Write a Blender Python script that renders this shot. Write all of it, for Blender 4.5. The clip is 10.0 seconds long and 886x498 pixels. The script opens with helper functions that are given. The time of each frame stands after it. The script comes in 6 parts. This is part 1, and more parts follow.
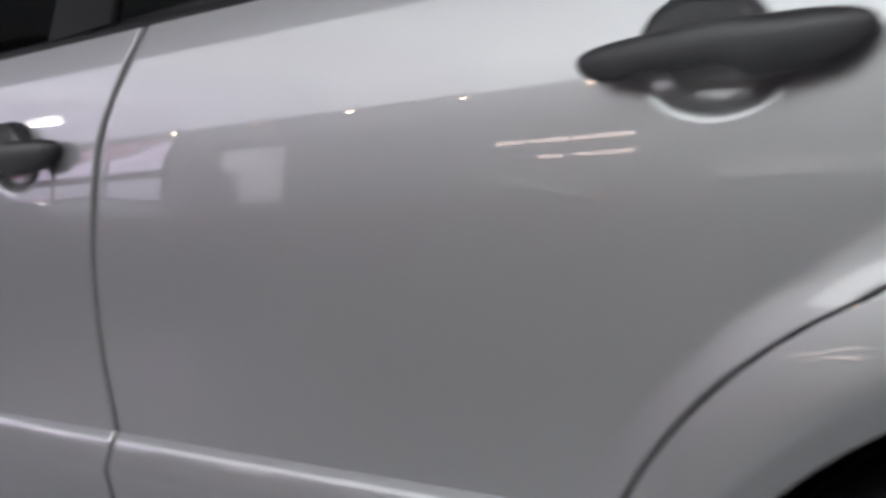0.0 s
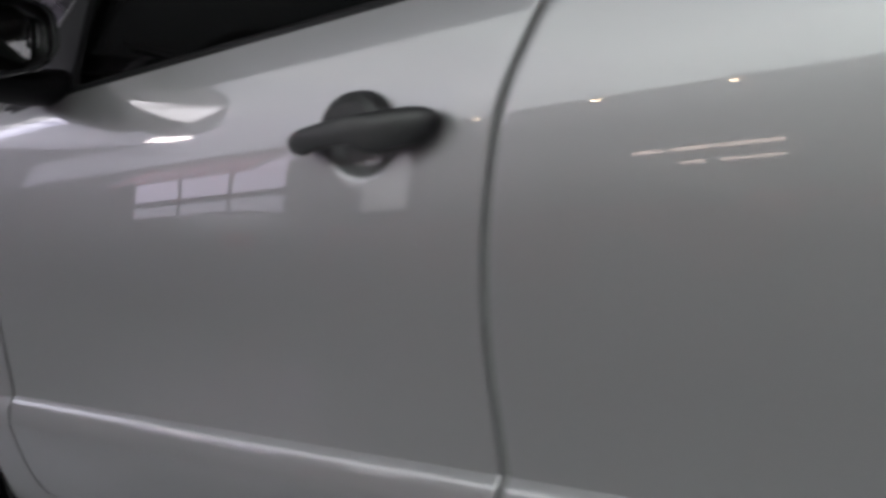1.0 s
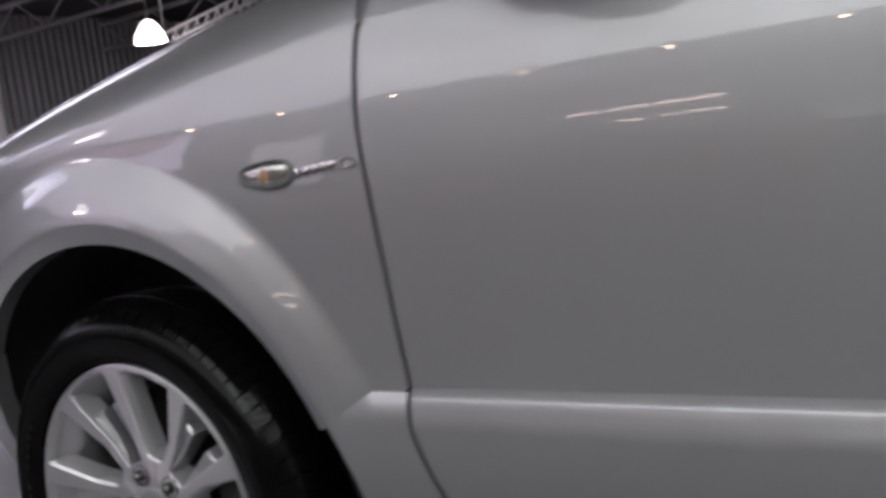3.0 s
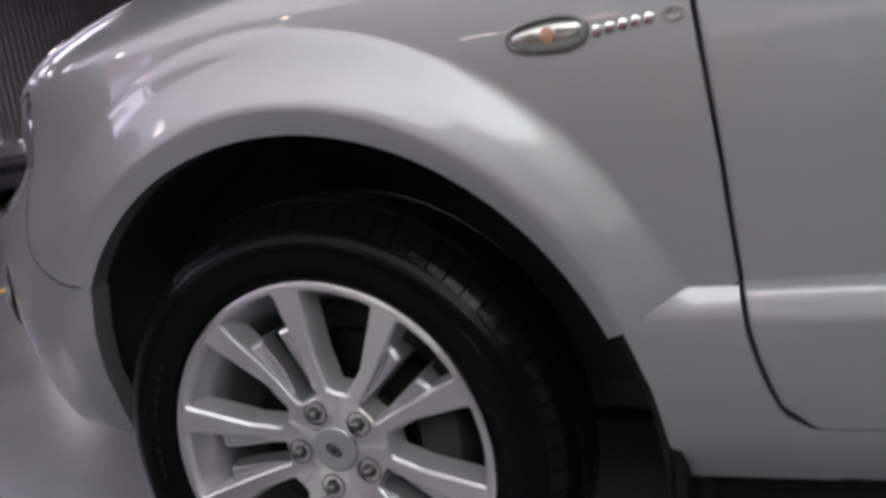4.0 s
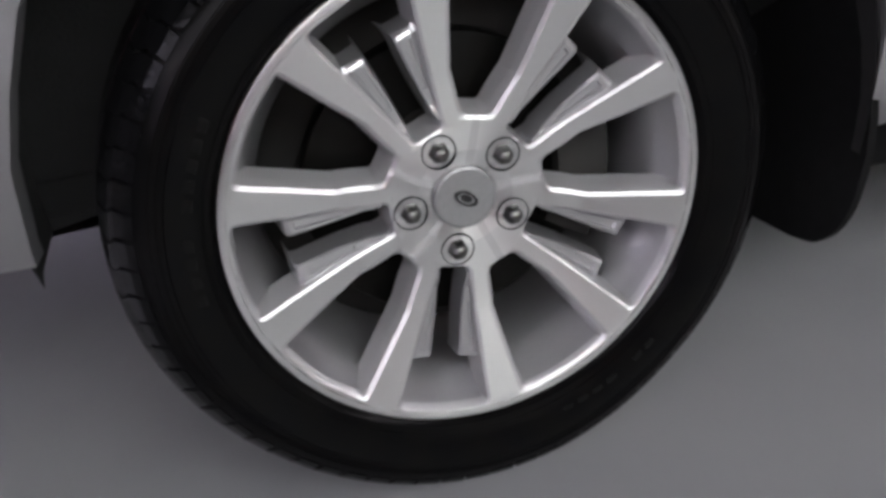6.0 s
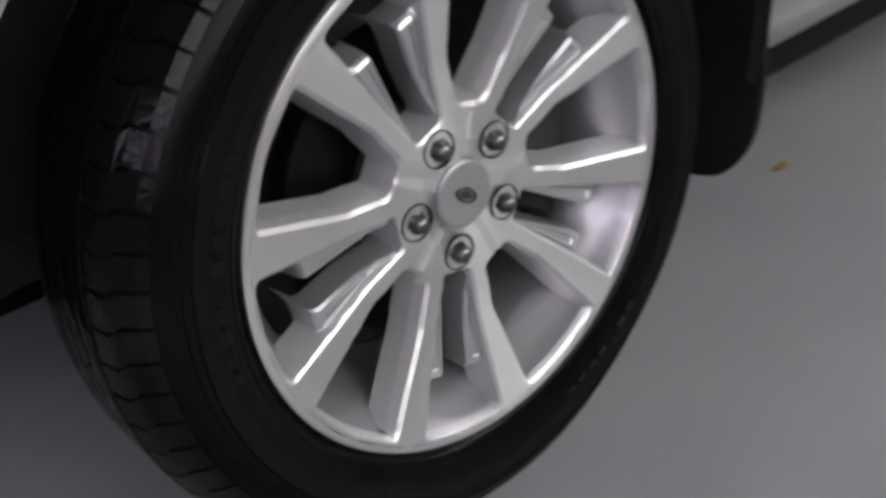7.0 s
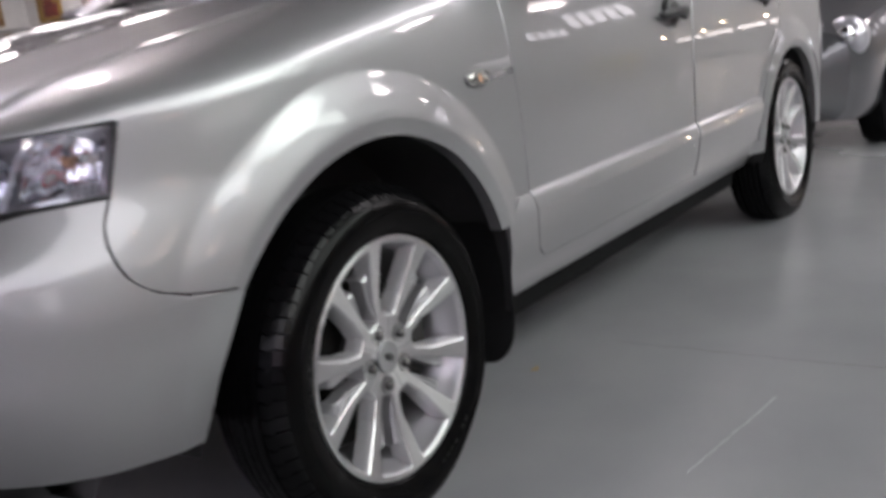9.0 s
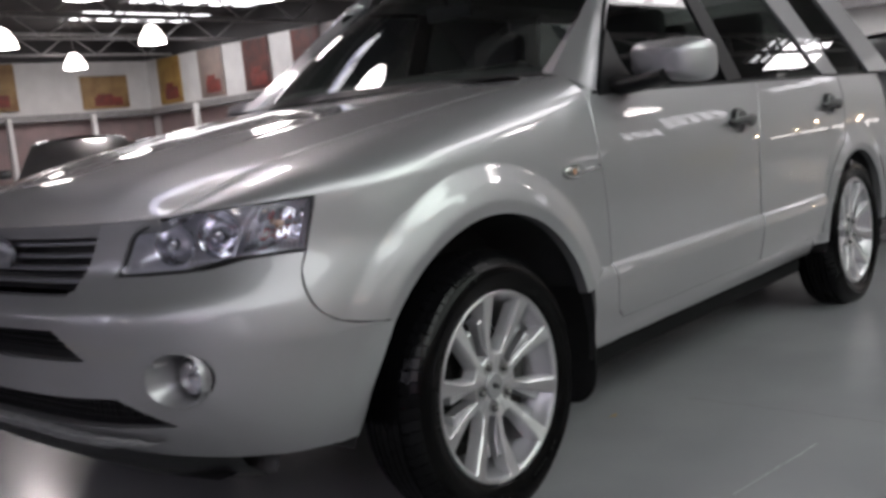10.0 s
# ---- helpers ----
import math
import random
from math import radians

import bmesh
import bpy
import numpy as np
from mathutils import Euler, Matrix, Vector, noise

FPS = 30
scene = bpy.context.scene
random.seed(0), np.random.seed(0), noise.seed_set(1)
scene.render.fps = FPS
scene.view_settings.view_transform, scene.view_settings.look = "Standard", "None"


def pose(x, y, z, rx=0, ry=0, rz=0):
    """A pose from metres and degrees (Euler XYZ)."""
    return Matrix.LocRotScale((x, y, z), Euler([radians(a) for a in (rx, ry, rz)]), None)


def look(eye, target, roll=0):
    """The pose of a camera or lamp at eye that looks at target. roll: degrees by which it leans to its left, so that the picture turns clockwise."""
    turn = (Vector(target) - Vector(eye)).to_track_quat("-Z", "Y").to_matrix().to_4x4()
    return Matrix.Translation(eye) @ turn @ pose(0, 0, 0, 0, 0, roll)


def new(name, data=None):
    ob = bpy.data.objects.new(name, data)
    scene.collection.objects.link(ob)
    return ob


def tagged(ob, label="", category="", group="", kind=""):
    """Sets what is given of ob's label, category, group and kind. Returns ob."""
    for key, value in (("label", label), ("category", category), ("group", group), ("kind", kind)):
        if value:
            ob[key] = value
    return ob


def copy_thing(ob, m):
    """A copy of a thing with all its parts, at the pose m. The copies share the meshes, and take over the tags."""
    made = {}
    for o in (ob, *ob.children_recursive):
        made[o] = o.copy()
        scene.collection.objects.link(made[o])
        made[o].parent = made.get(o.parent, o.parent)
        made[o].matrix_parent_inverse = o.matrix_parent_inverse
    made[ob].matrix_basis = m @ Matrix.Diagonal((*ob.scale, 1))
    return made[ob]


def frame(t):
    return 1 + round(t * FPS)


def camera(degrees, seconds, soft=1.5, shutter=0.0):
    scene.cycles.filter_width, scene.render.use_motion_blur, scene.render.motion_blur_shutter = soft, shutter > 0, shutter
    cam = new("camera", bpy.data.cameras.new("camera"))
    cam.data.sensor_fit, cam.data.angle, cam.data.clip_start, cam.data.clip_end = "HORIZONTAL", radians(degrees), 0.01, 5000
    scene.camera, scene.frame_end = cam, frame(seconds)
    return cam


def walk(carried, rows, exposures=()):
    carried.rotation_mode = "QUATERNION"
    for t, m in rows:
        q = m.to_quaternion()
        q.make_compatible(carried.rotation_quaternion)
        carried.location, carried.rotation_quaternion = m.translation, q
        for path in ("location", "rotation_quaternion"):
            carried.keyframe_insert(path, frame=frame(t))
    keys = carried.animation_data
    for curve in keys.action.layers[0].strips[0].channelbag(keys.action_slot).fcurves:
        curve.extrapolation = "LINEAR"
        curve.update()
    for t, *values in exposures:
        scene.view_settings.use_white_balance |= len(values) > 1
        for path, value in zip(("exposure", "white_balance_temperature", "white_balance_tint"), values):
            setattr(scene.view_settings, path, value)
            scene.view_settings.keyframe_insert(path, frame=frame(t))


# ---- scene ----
cam = camera(48.9, 10.0, soft=3.5, shutter=0.5)
PATH = [
    (0, (2.818, -1.631, 0.908), (1.626, -0.038, 0.703), -5.1),
    (0.5, (2.582, -1.625, 0.89), (1.344, -0.065, 0.704), -6.7),
    (1, (2.347, -1.654, 0.884), (1.002, -0.18, 0.75), -5.6),
    (1.5, (2.101, -1.76, 0.904), (0.842, -0.211, 0.768), -6.5),
    (2, (1.813, -1.796, 0.877), (0.571, -0.238, 0.709), -6.4),
    (3.3, (1.093, -1.958, 0.879), (0.092, -0.242, 0.653), -7.1),
    (3.5, (0.936, -1.996, 0.863), (0.0, -0.244, 0.626), -6.3),
    (4, (0.713, -1.981, 0.851), (-0.100, -0.189, 0.494), -8.5),
    (4.5, (0.488, -2.003, 0.811), (-0.056, -0.130, 0.369), -7.2),
    (5, (0.197, -1.975, 0.769), (0.030, -0.098, 0.098), -4.3),
    (5.2, (0.114, -1.925, 0.757), (0.059, -0.077, -0.007), -3.3),
    (5.5, (-0.020, -1.861, 0.770), (0.074, -0.065, -0.105), -4.5),
    (5.7, (-0.122, -1.823, 0.757), (0.094, -0.040, -0.122), -5.5),
    (6.8, (-0.486, -1.508, 0.772), (0.491, -0.087, -0.241), -6.3),
    (7, (-0.523, -1.485, 0.764), (0.545, -0.125, -0.241), -7.4),
    (7.5, (-0.673, -1.547, 0.825), (0.701, -0.354, -0.004), -16.4),
    (8, (-0.912, -1.744, 0.848), (0.551, -0.579, 0.140), -12.9),
    (8.5, (-1.165, -1.925, 0.904), (0.323, -0.745, 0.278), -11.5),
    (9, (-1.462, -2.103, 0.987), (0.115, -0.952, 0.551), -7.3),
    (9.5, (-1.723, -2.266, 1.025), (-0.201, -1.007, 0.714), -6.8),
    (10, (-1.952, -2.419, 1.031), (-0.451, -1.121, 0.786), -5.8),
]
walk(cam, [(t, look(eye, target, roll)) for t, eye, target, roll in PATH],
     exposures=[(0, 0.17, 6530, 23), (0.6, -0.12, 6580, 21), (1.5, -0.22, 6630, 18), (2.2, -0.2, 6630, 21), (3.5, -0.06, 6630, 26), (4.5, 0.23, 6630, 26), (5.5, 0.52, 6630, 26), (7.5, 0.56, 6680, 24), (9.0, 0.52, 6680, 22), (10, 0.18, 6630, 18)])

# ---------------------------------------------------------------- light
world = bpy.data.worlds.new("world")
scene.world = world
world.use_nodes = True
world.node_tree.nodes["Background"].inputs["Color"].default_value = (0.55, 0.58, 0.66, 1)
world.node_tree.nodes["Background"].inputs["Strength"].default_value = 0.05

HALL = dict(x0=-18.0, x1=16.9, y0=-9.0, y1=26.0, z=5.0)


def area(name, at, target, sx, sy, power, colour):
    data = bpy.data.lights.new(name, "AREA")
    data.shape, data.size, data.size_y, data.energy, data.color = "RECTANGLE", sx, sy, power, colour
    ob = new(name, data)
    ob.matrix_world = look(at, target)
    return ob


# x, y, length, width, bars, power; bluer daylight comes from the front of the hall
# several unseen ones are added to brighten the hood, floor and end wall
SKYLIGHTS = [(5.6, -4.25, 4.0, 1.3, 5, 45), (14.9, -3.75, 2.2, 0.8, 5, 45), (7.5, -2.0, 4.0, 1.3, 5, 45), (-10.9, -4.45, 6.2, 0.7, 9, 36), (-12.6, -2.4, 4.0, 1.3, 5, 36), (-10.5, 6.7, 4.6, 0.6, 7, 36),
             (-13.2, 3.6, 4.0, 1.3, 5, 36), (-8.2, 2.6, 4.0, 1.3, 5, 40), (0.7, 3.3, 3.0, 0.4, 5, 8), (13.0, 9.0, 4.0, 1.3, 5, 50), (14.2, 22.0, 4.0, 1.3, 5, 50), (14.2, 19.0, 4.0, 1.3, 5, 50), (-10.0, 14.0, 4.0, 0.5, 5, 48), (-2.0, 14.5, 4.0, 0.5, 5, 48), (12.8, 3.0, 4.0, 1.3, 5, 100)]
for sx_, sy_, long, wide, bars_, power_ in SKYLIGHTS:
    area("skylight_lamp", (sx_, sy_, HALL["z"] - 0.32), (sx_, sy_, 0), long * 0.9, wide * 0.85, power_, (0.74, 0.77, 1.0) if sx_ < 1 else (0.98, 0.98, 0.97))


def mat(name, base, rough=0.5, metal=0.0, coat=0.0, coat_rough=0.03, noise=0.0, scale=20.0, bump=0.0, bump_scale=200.0, base2=None, spec=0.5, wear=0.0):
    m = bpy.data.materials.new(name)
    m.use_nodes = True
    nt = m.node_tree
    b = nt.nodes["Principled BSDF"]
    b.inputs["Base Color"].default_value = (*base, 1)
    b.inputs["Roughness"].default_value = rough
    b.inputs["Metallic"].default_value = metal
    b.inputs["Coat Weight"].default_value = coat
    b.inputs["Coat Roughness"].default_value = coat_rough
    b.inputs["Specular IOR Level"].default_value = spec
    tc = nt.nodes.new("ShaderNodeTexCoord")
    if noise or base2:
        n = nt.nodes.new("ShaderNodeTexNoise")
        n.inputs["Scale"].default_value = scale
        n.inputs["Detail"].default_value = 6
        nt.links.new(tc.outputs["Object"], n.inputs["Vector"])
        r = nt.nodes.new("ShaderNodeMapRange")
        r.inputs["From Min"].default_value, r.inputs["From Max"].default_value = 0.3, 0.7
        nt.links.new(n.outputs["Fac"], r.inputs["Value"])
        mix = nt.nodes.new("ShaderNodeMix")
        mix.data_type = "RGBA"
        c2 = base2 or tuple(c * (1 - noise) for c in base)
        mix.inputs["A"].default_value, mix.inputs["B"].default_value = (*base, 1), (*c2, 1)
        nt.links.new(r.outputs["Result"], mix.inputs["Factor"])
        nt.links.new(mix.outputs["Result"], b.inputs["Base Color"])
    if wear:
        n = nt.nodes.new("ShaderNodeTexNoise")
        n.inputs["Scale"].default_value = scale * 0.23
        n.inputs["Detail"].default_value = 8
        nt.links.new(tc.outputs["Object"], n.inputs["Vector"])
        r = nt.nodes.new("ShaderNodeMapRange")
        r.inputs["From Min"].default_value, r.inputs["From Max"].default_value = 0.35, 0.7
        r.inputs["To Min"].default_value, r.inputs["To Max"].default_value = rough, min(1, rough + wear)
        nt.links.new(n.outputs["Fac"], r.inputs["Value"])
        nt.links.new(r.outputs["Result"], b.inputs["Roughness"])
    if bump:
        n = nt.nodes.new("ShaderNodeTexNoise")
        n.inputs["Scale"].default_value = bump_scale
        n.inputs["Detail"].default_value = 3
        nt.links.new(tc.outputs["Object"], n.inputs["Vector"])
        bp = nt.nodes.new("ShaderNodeBump")
        bp.inputs["Strength"].default_value = bump
        bp.inputs["Distance"].default_value = 0.002
        nt.links.new(n.outputs["Fac"], bp.inputs["Height"])
        nt.links.new(bp.outputs["Normal"], b.inputs["Normal"])
    return m


def glow(name, colour, strength):
    m = bpy.data.materials.new(name)
    m.use_nodes = True
    b = m.node_tree.nodes["Principled BSDF"]
    b.inputs["Base Color"].default_value = (0.8, 0.8, 0.8, 1)
    b.inputs["Emission Color"].default_value = (*colour, 1)
    b.inputs["Emission Strength"].default_value = strength
    return m


def glass(name, colour, rough=0.0, ior=1.5):
    """Thin pane: clear by its tint, glossy by Fresnel."""
    m = bpy.data.materials.new(name)
    m.use_nodes = True
    nt = m.node_tree
    nt.nodes.remove(nt.nodes["Principled BSDF"])
    tr, gl, mx, fr = (nt.nodes.new(k) for k in ("ShaderNodeBsdfTransparent", "ShaderNodeBsdfGlossy", "ShaderNodeMixShader", "ShaderNodeFresnel"))
    tr.inputs["Color"].default_value = (*colour, 1)
    gl.inputs["Color"].default_value = (1, 1, 1, 1)
    gl.inputs["Roughness"].default_value = rough
    fr.inputs["IOR"].default_value = ior
    nt.links.new(fr.outputs["Fac"], mx.inputs["Fac"])
    nt.links.new(tr.outputs["BSDF"], mx.inputs[1])
    nt.links.new(gl.outputs["BSDF"], mx.inputs[2])
    nt.links.new(mx.outputs["Shader"], nt.nodes["Material Output"].inputs["Surface"])
    return m


PAINT = mat("silver_paint", (0.262, 0.257, 0.272), 0.43, 0.62, 1.0, 0.012, noise=0.08, scale=900)
PAINT_DARK = mat("graphite_paint", (0.10, 0.10, 0.11), 0.35, 0.6, 1.0, 0.02, noise=0.1, scale=700)
PAINT_RED = mat("red_paint", (0.45, 0.02, 0.02), 0.4, 0.0, 1.0, 0.02, noise=0.1, scale=300)
PAINT_BLACK = mat("black_paint", (0.012, 0.012, 0.014), 0.35, 0.0, 1.0, 0.02, noise=0.2, scale=300)
BLACK = mat("black_plastic", (0.012, 0.012, 0.013), 0.42, noise=0.3, scale=60, bump=0.15, bump_scale=900)
HANDLE = mat("handle_plastic", (0.022, 0.022, 0.024), 0.5, noise=0.2, scale=80, bump=0.1, bump_scale=1500)
PILLAR = mat("pillar_black", (0.008, 0.008, 0.009), 0.5, noise=0.2, scale=60, spec=0.12)
FLAP = mat("flap_rubber", (0.006, 0.006, 0.0065), 0.7, noise=0.3, scale=60, bump=0.1, bump_scale=700, spec=0.08)
LINER = mat("wheel_arch_felt", (0.010, 0.010, 0.011), 0.9, noise=0.4, scale=30, bump=0.5, bump_scale=300)
RUBBER = mat("tyre_rubber", (0.0022, 0.0022, 0.0026), 0.11, base2=(0.0034, 0.0032, 0.0031), scale=25, bump=0.10, bump_scale=350, wear=0.10, spec=0.055)
CAP = mat("hub_cap_silver", (0.25, 0.25, 0.26), 0.38, 0.5, noise=0.1, scale=200)
GREY_RIM = mat("lamp_border", (0.15, 0.15, 0.155), 0.4, noise=0.2, scale=90)
SATIN = mat("satin_emblem", (0.30, 0.30, 0.33), 0.38, 0.8, noise=0.2, scale=90)
TREAD = mat("tread_rubber", (0.003, 0.003, 0.0034), 0.06, noise=0.3, scale=40, bump=0.3, bump_scale=140, wear=0.10, spec=0.13)
RUBBER_BAR = mat("tyre_relief", (0.004, 0.004, 0.004), 0.3, noise=0.2, scale=60, spec=0.1)
SEAM = mat("seam_shadow", (0.05, 0.05, 0.05), 0.8, noise=0.2, scale=50)
RIM_SILVER = mat("rim_silver", (0.42, 0.415, 0.43), 0.34, 0.85, 0.5, 0.05, noise=0.06, scale=400)
SPOKE_PAINT = mat("spoke_paint", (0.50, 0.495, 0.51), 0.40, 0.65, 0.4, 0.08, noise=0.06, scale=400)
# nut colour darkened to hold the shade inside the seats
NUT = mat("nut_steel_shade", (0.13, 0.128, 0.125), 0.30, 1.0, noise=0.2, scale=120)
ALLOY = mat("alloy", (0.60, 0.595, 0.605), 0.31, 1.0, noise=0.04, scale=500)
# lathe-turned: the grooves run round the hub, so the gloss is drawn out away from it
_nt = ALLOY.node_tree
_tc, _vt = _nt.nodes.new("ShaderNodeTexCoord"), _nt.nodes.new("ShaderNodeVectorTransform")
_vt.vector_type, _vt.convert_from, _vt.convert_to = "VECTOR", "OBJECT", "WORLD"
_nt.links.new(_tc.outputs["Object"], _vt.inputs["Vector"])
_nt.links.new(_vt.outputs["Vector"], _nt.nodes["Principled BSDF"].inputs["Tangent"])
_nt.nodes["Principled BSDF"].inputs["Anisotropic"].default_value = 0.93
CHROME = mat("chrome", (0.75, 0.75, 0.76), 0.10, 1.0, noise=0.08, scale=60)
# brake colours near black: the shade behind the spokes is painted in
STEEL = mat("brake_steel_shade", (0.018, 0.018, 0.018), 0.5, 1.0, base2=(0.014, 0.013, 0.012), scale=18)
IRON = mat("brake_iron_shade", (0.010, 0.010, 0.010), 0.7, 0.2, base2=(0.014, 0.012, 0.011), scale=25)
TINT = glass("tinted_glass", (0.17, 0.20, 0.19))
CLEAR = glass("clear_glass", (0.85, 0.9, 0.88))
LENS = glass("lamp_lens", (0.93, 0.94, 0.97))
AMBER = mat("amber_bulb", (0.42, 0.22, 0.13), 0.35, noise=0.3, scale=90)
REFLECTOR = mat("lamp_reflector", (0.8, 0.8, 0.84), 0.14, 1.0, noise=0.1, scale=50)
LAMP_BODY = mat("lamp_housing", (0.62, 0.61, 0.66), 0.34, 0.7, noise=0.2, scale=40)
CLOTH = mat("seat_cloth", (0.05, 0.05, 0.055), 0.85, noise=0.4, scale=120, bump=0.4, bump_scale=600)
FLOOR = mat("floor_paint", (0.165, 0.165, 0.176), 0.14, base2=(0.21, 0.21, 0.217), scale=1.3, bump=0.06, bump_scale=14, wear=0.14)
YELLOW = mat("yellow_line_paint", (0.75, 0.50, 0.05), 0.4, noise=0.25, scale=12)
WHITE = mat("white_wall", (0.72, 0.71, 0.70), 0.7, base2=(0.62, 0.61, 0.60), scale=2.0, bump=0.1, bump_scale=30)
BROWN = mat("grey_brown_wall", (0.20, 0.175, 0.165), 0.75, base2=(0.15, 0.13, 0.125), scale=1.5, bump=0.1, bump_scale=30)
CEIL = mat("dark_ceiling", (0.035, 0.033, 0.034), 0.8, base2=(0.055, 0.05, 0.05), scale=1.2)
TRUSS = mat("truss_steel", (0.32, 0.31, 0.31), 0.55, 0.3, noise=0.3, scale=8)
LAMP_SHADE = mat("lamp_shade", (0.75, 0.75, 0.75), 0.35, 0.2, noise=0.1, scale=10)
DAY = glow("daylight_panel", (0.93, 0.98, 1.0), 3.6)
# roof and wall sheets, glow stepped to grade reflections: from x, to x, glow
SHEETS = [(-18.0, -12.5, glow("dimmed_sheet", (0.80, 0.83, 1.0), 0.95)), (-12.5, -9.0, glow("dimmed_sheet", (0.82, 0.86, 1.0), 1.35)), (-9.0, -6.0, glow("dimmed_sheet", (0.85, 0.92, 0.99), 1.8)),
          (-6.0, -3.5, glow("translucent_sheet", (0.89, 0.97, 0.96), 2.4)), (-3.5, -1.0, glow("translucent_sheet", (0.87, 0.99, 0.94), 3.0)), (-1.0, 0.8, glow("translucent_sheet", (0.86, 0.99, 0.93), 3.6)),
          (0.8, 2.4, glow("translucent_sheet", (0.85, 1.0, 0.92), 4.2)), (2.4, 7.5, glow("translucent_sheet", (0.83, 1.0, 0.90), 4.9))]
BULB = glow("lamp_glow", (1.0, 0.95, 0.93), 45.0)
ACRYLIC = glow("lit_acrylic_shade", (1.0, 0.97, 0.92), 7.0)
TUBE = glow("tube_glow", (1.0, 0.80, 0.66), 9.0)
DOORLIGHT = glow("open_doorway_daylight", (0.80, 0.78, 1.0), 3.0)
SIGN_Y = mat("yellow_banner", (0.42, 0.27, 0.08), 0.6, base2=(0.24, 0.13, 0.04), scale=2.2)
SIGN_D = mat("dark_banner", (0.06, 0.04, 0.04), 0.6, base2=(0.16, 0.05, 0.04), scale=3)
SIGN_R = mat("red_banner", (0.26, 0.05, 0.04), 0.6, base2=(0.12, 0.04, 0.035), scale=5)
SIGN_B = mat("sand_banner", (0.38, 0.25, 0.11), 0.6, base2=(0.20, 0.11, 0.05), scale=2.2)
def cloth(name, colour):
    """Thin cloth that lets light through."""
    m = bpy.data.materials.new(name)
    m.use_nodes = True
    nt = m.node_tree
    tr, mx = nt.nodes.new("ShaderNodeBsdfTranslucent"), nt.nodes.new("ShaderNodeMixShader")
    nt.nodes["Principled BSDF"].inputs["Base Color"].default_value = (*colour, 1)
    nt.nodes["Principled BSDF"].inputs["Roughness"].default_value = 0.9
    tr.inputs["Color"].default_value = (*colour, 1)
    mx.inputs["Fac"].default_value = 0.6
    nt.links.new(nt.nodes["Principled BSDF"].outputs["BSDF"], mx.inputs[1])
    nt.links.new(tr.outputs["BSDF"], mx.inputs[2])
    nt.links.new(mx.outputs["Shader"], nt.nodes["Material Output"].inputs["Surface"])
    return m


CLOTH_RED, CLOTH_WHITE = cloth("red_awning_cloth", (0.75, 0.10, 0.12)), cloth("white_awning_cloth", (0.85, 0.84, 0.90))
LEAF = mat("dry_leaf", (0.22, 0.13, 0.03), 0.7, noise=0.4, scale=60)


# ---------------------------------------------------------------- mesh helpers
def part(name, bm, material, parent=None, label="", smooth=True, angle=35, at=None):
    if isinstance(bm, bpy.types.Mesh):
        me = bm
    else:
        bmesh.ops.recalc_face_normals(bm, faces=bm.faces)
        me = bpy.data.meshes.new(name)
        bm.to_mesh(me)
        bm.free()
        me.materials.append(material)
        if smooth:
            for p in me.polygons:
                p.use_smooth = True
            me.set_sharp_from_angle(angle=radians(angle))
    ob = new(name, me)
    if parent is not None:
        ob.parent = parent
    if at is not None:
        ob.matrix_basis = at
    return tagged(ob, label) if label else ob


def thing(name, label, category, group="", kind="", at=None):
    ob = new(name)
    if at is not None:
        ob.matrix_basis = at
    return tagged(ob, label, category, group, kind)


def grid(bm, pts):
    """Quads over rows of points."""
    vs = [[bm.verts.new(p) for p in row] for row in pts]
    for a, b in zip(vs, vs[1:]):
        for i in range(len(a) - 1):
            bm.faces.new((a[i], a[i + 1], b[i + 1], b[i]))
    return vs


def rim_in(bm, vec=None, depth=0.022, lip=0.0025, s=1):
    """Turns the open border of a skin inwards, so that it has an edge."""
    for d in (lip, depth):
        edges = [e for e in bm.edges if e.is_boundary]
        res = bmesh.ops.extrude_edge_only(bm, edges=edges)
        vs = [g for g in res["geom"] if isinstance(g, bmesh.types.BMVert)]
        for q in vs:
            v = vec(q.co) if callable(vec) else (Vector(vec) if vec else Vector((0, s, 0)))
            q.co += Vector(v) * d
    return bm


def box(bm, c, size, rot=None, bevel=0.0):
    m = Matrix.Translation(c) @ (rot or Matrix.Identity(4)) @ Matrix.Diagonal((*size, 1))
    r = bmesh.ops.create_cube(bm, size=1, matrix=m)
    if bevel:
        es = list({e for v in r["verts"] for e in v.link_edges})
        bmesh.ops.bevel(bm, geom=es, offset=bevel, segments=2, affect="EDGES", profile=0.5)
    return r


def lathe(bm, prof, n=64, axis="Y", arc=(0, 360)):
    """prof: (radius, along the axis)."""
    full = abs(arc[1] - arc[0]) >= 360
    rows = []
    for i in range(n if full else n + 1):
        a = radians(arc[0] + (arc[1] - arc[0]) * i / n)
        row = []
        for r, y in prof:
            p = (r * math.cos(a), y, r * math.sin(a)) if axis == "Y" else (r * math.cos(a), r * math.sin(a), y)
            row.append(bm.verts.new(p))
        rows.append(row)
    m = len(rows)
    for i in range(m if full else m - 1):
        a, b = rows[i], rows[(i + 1) % m]
        for j in range(len(prof) - 1):
            bm.faces.new((a[j], a[j + 1], b[j + 1], b[j]))
    return rows


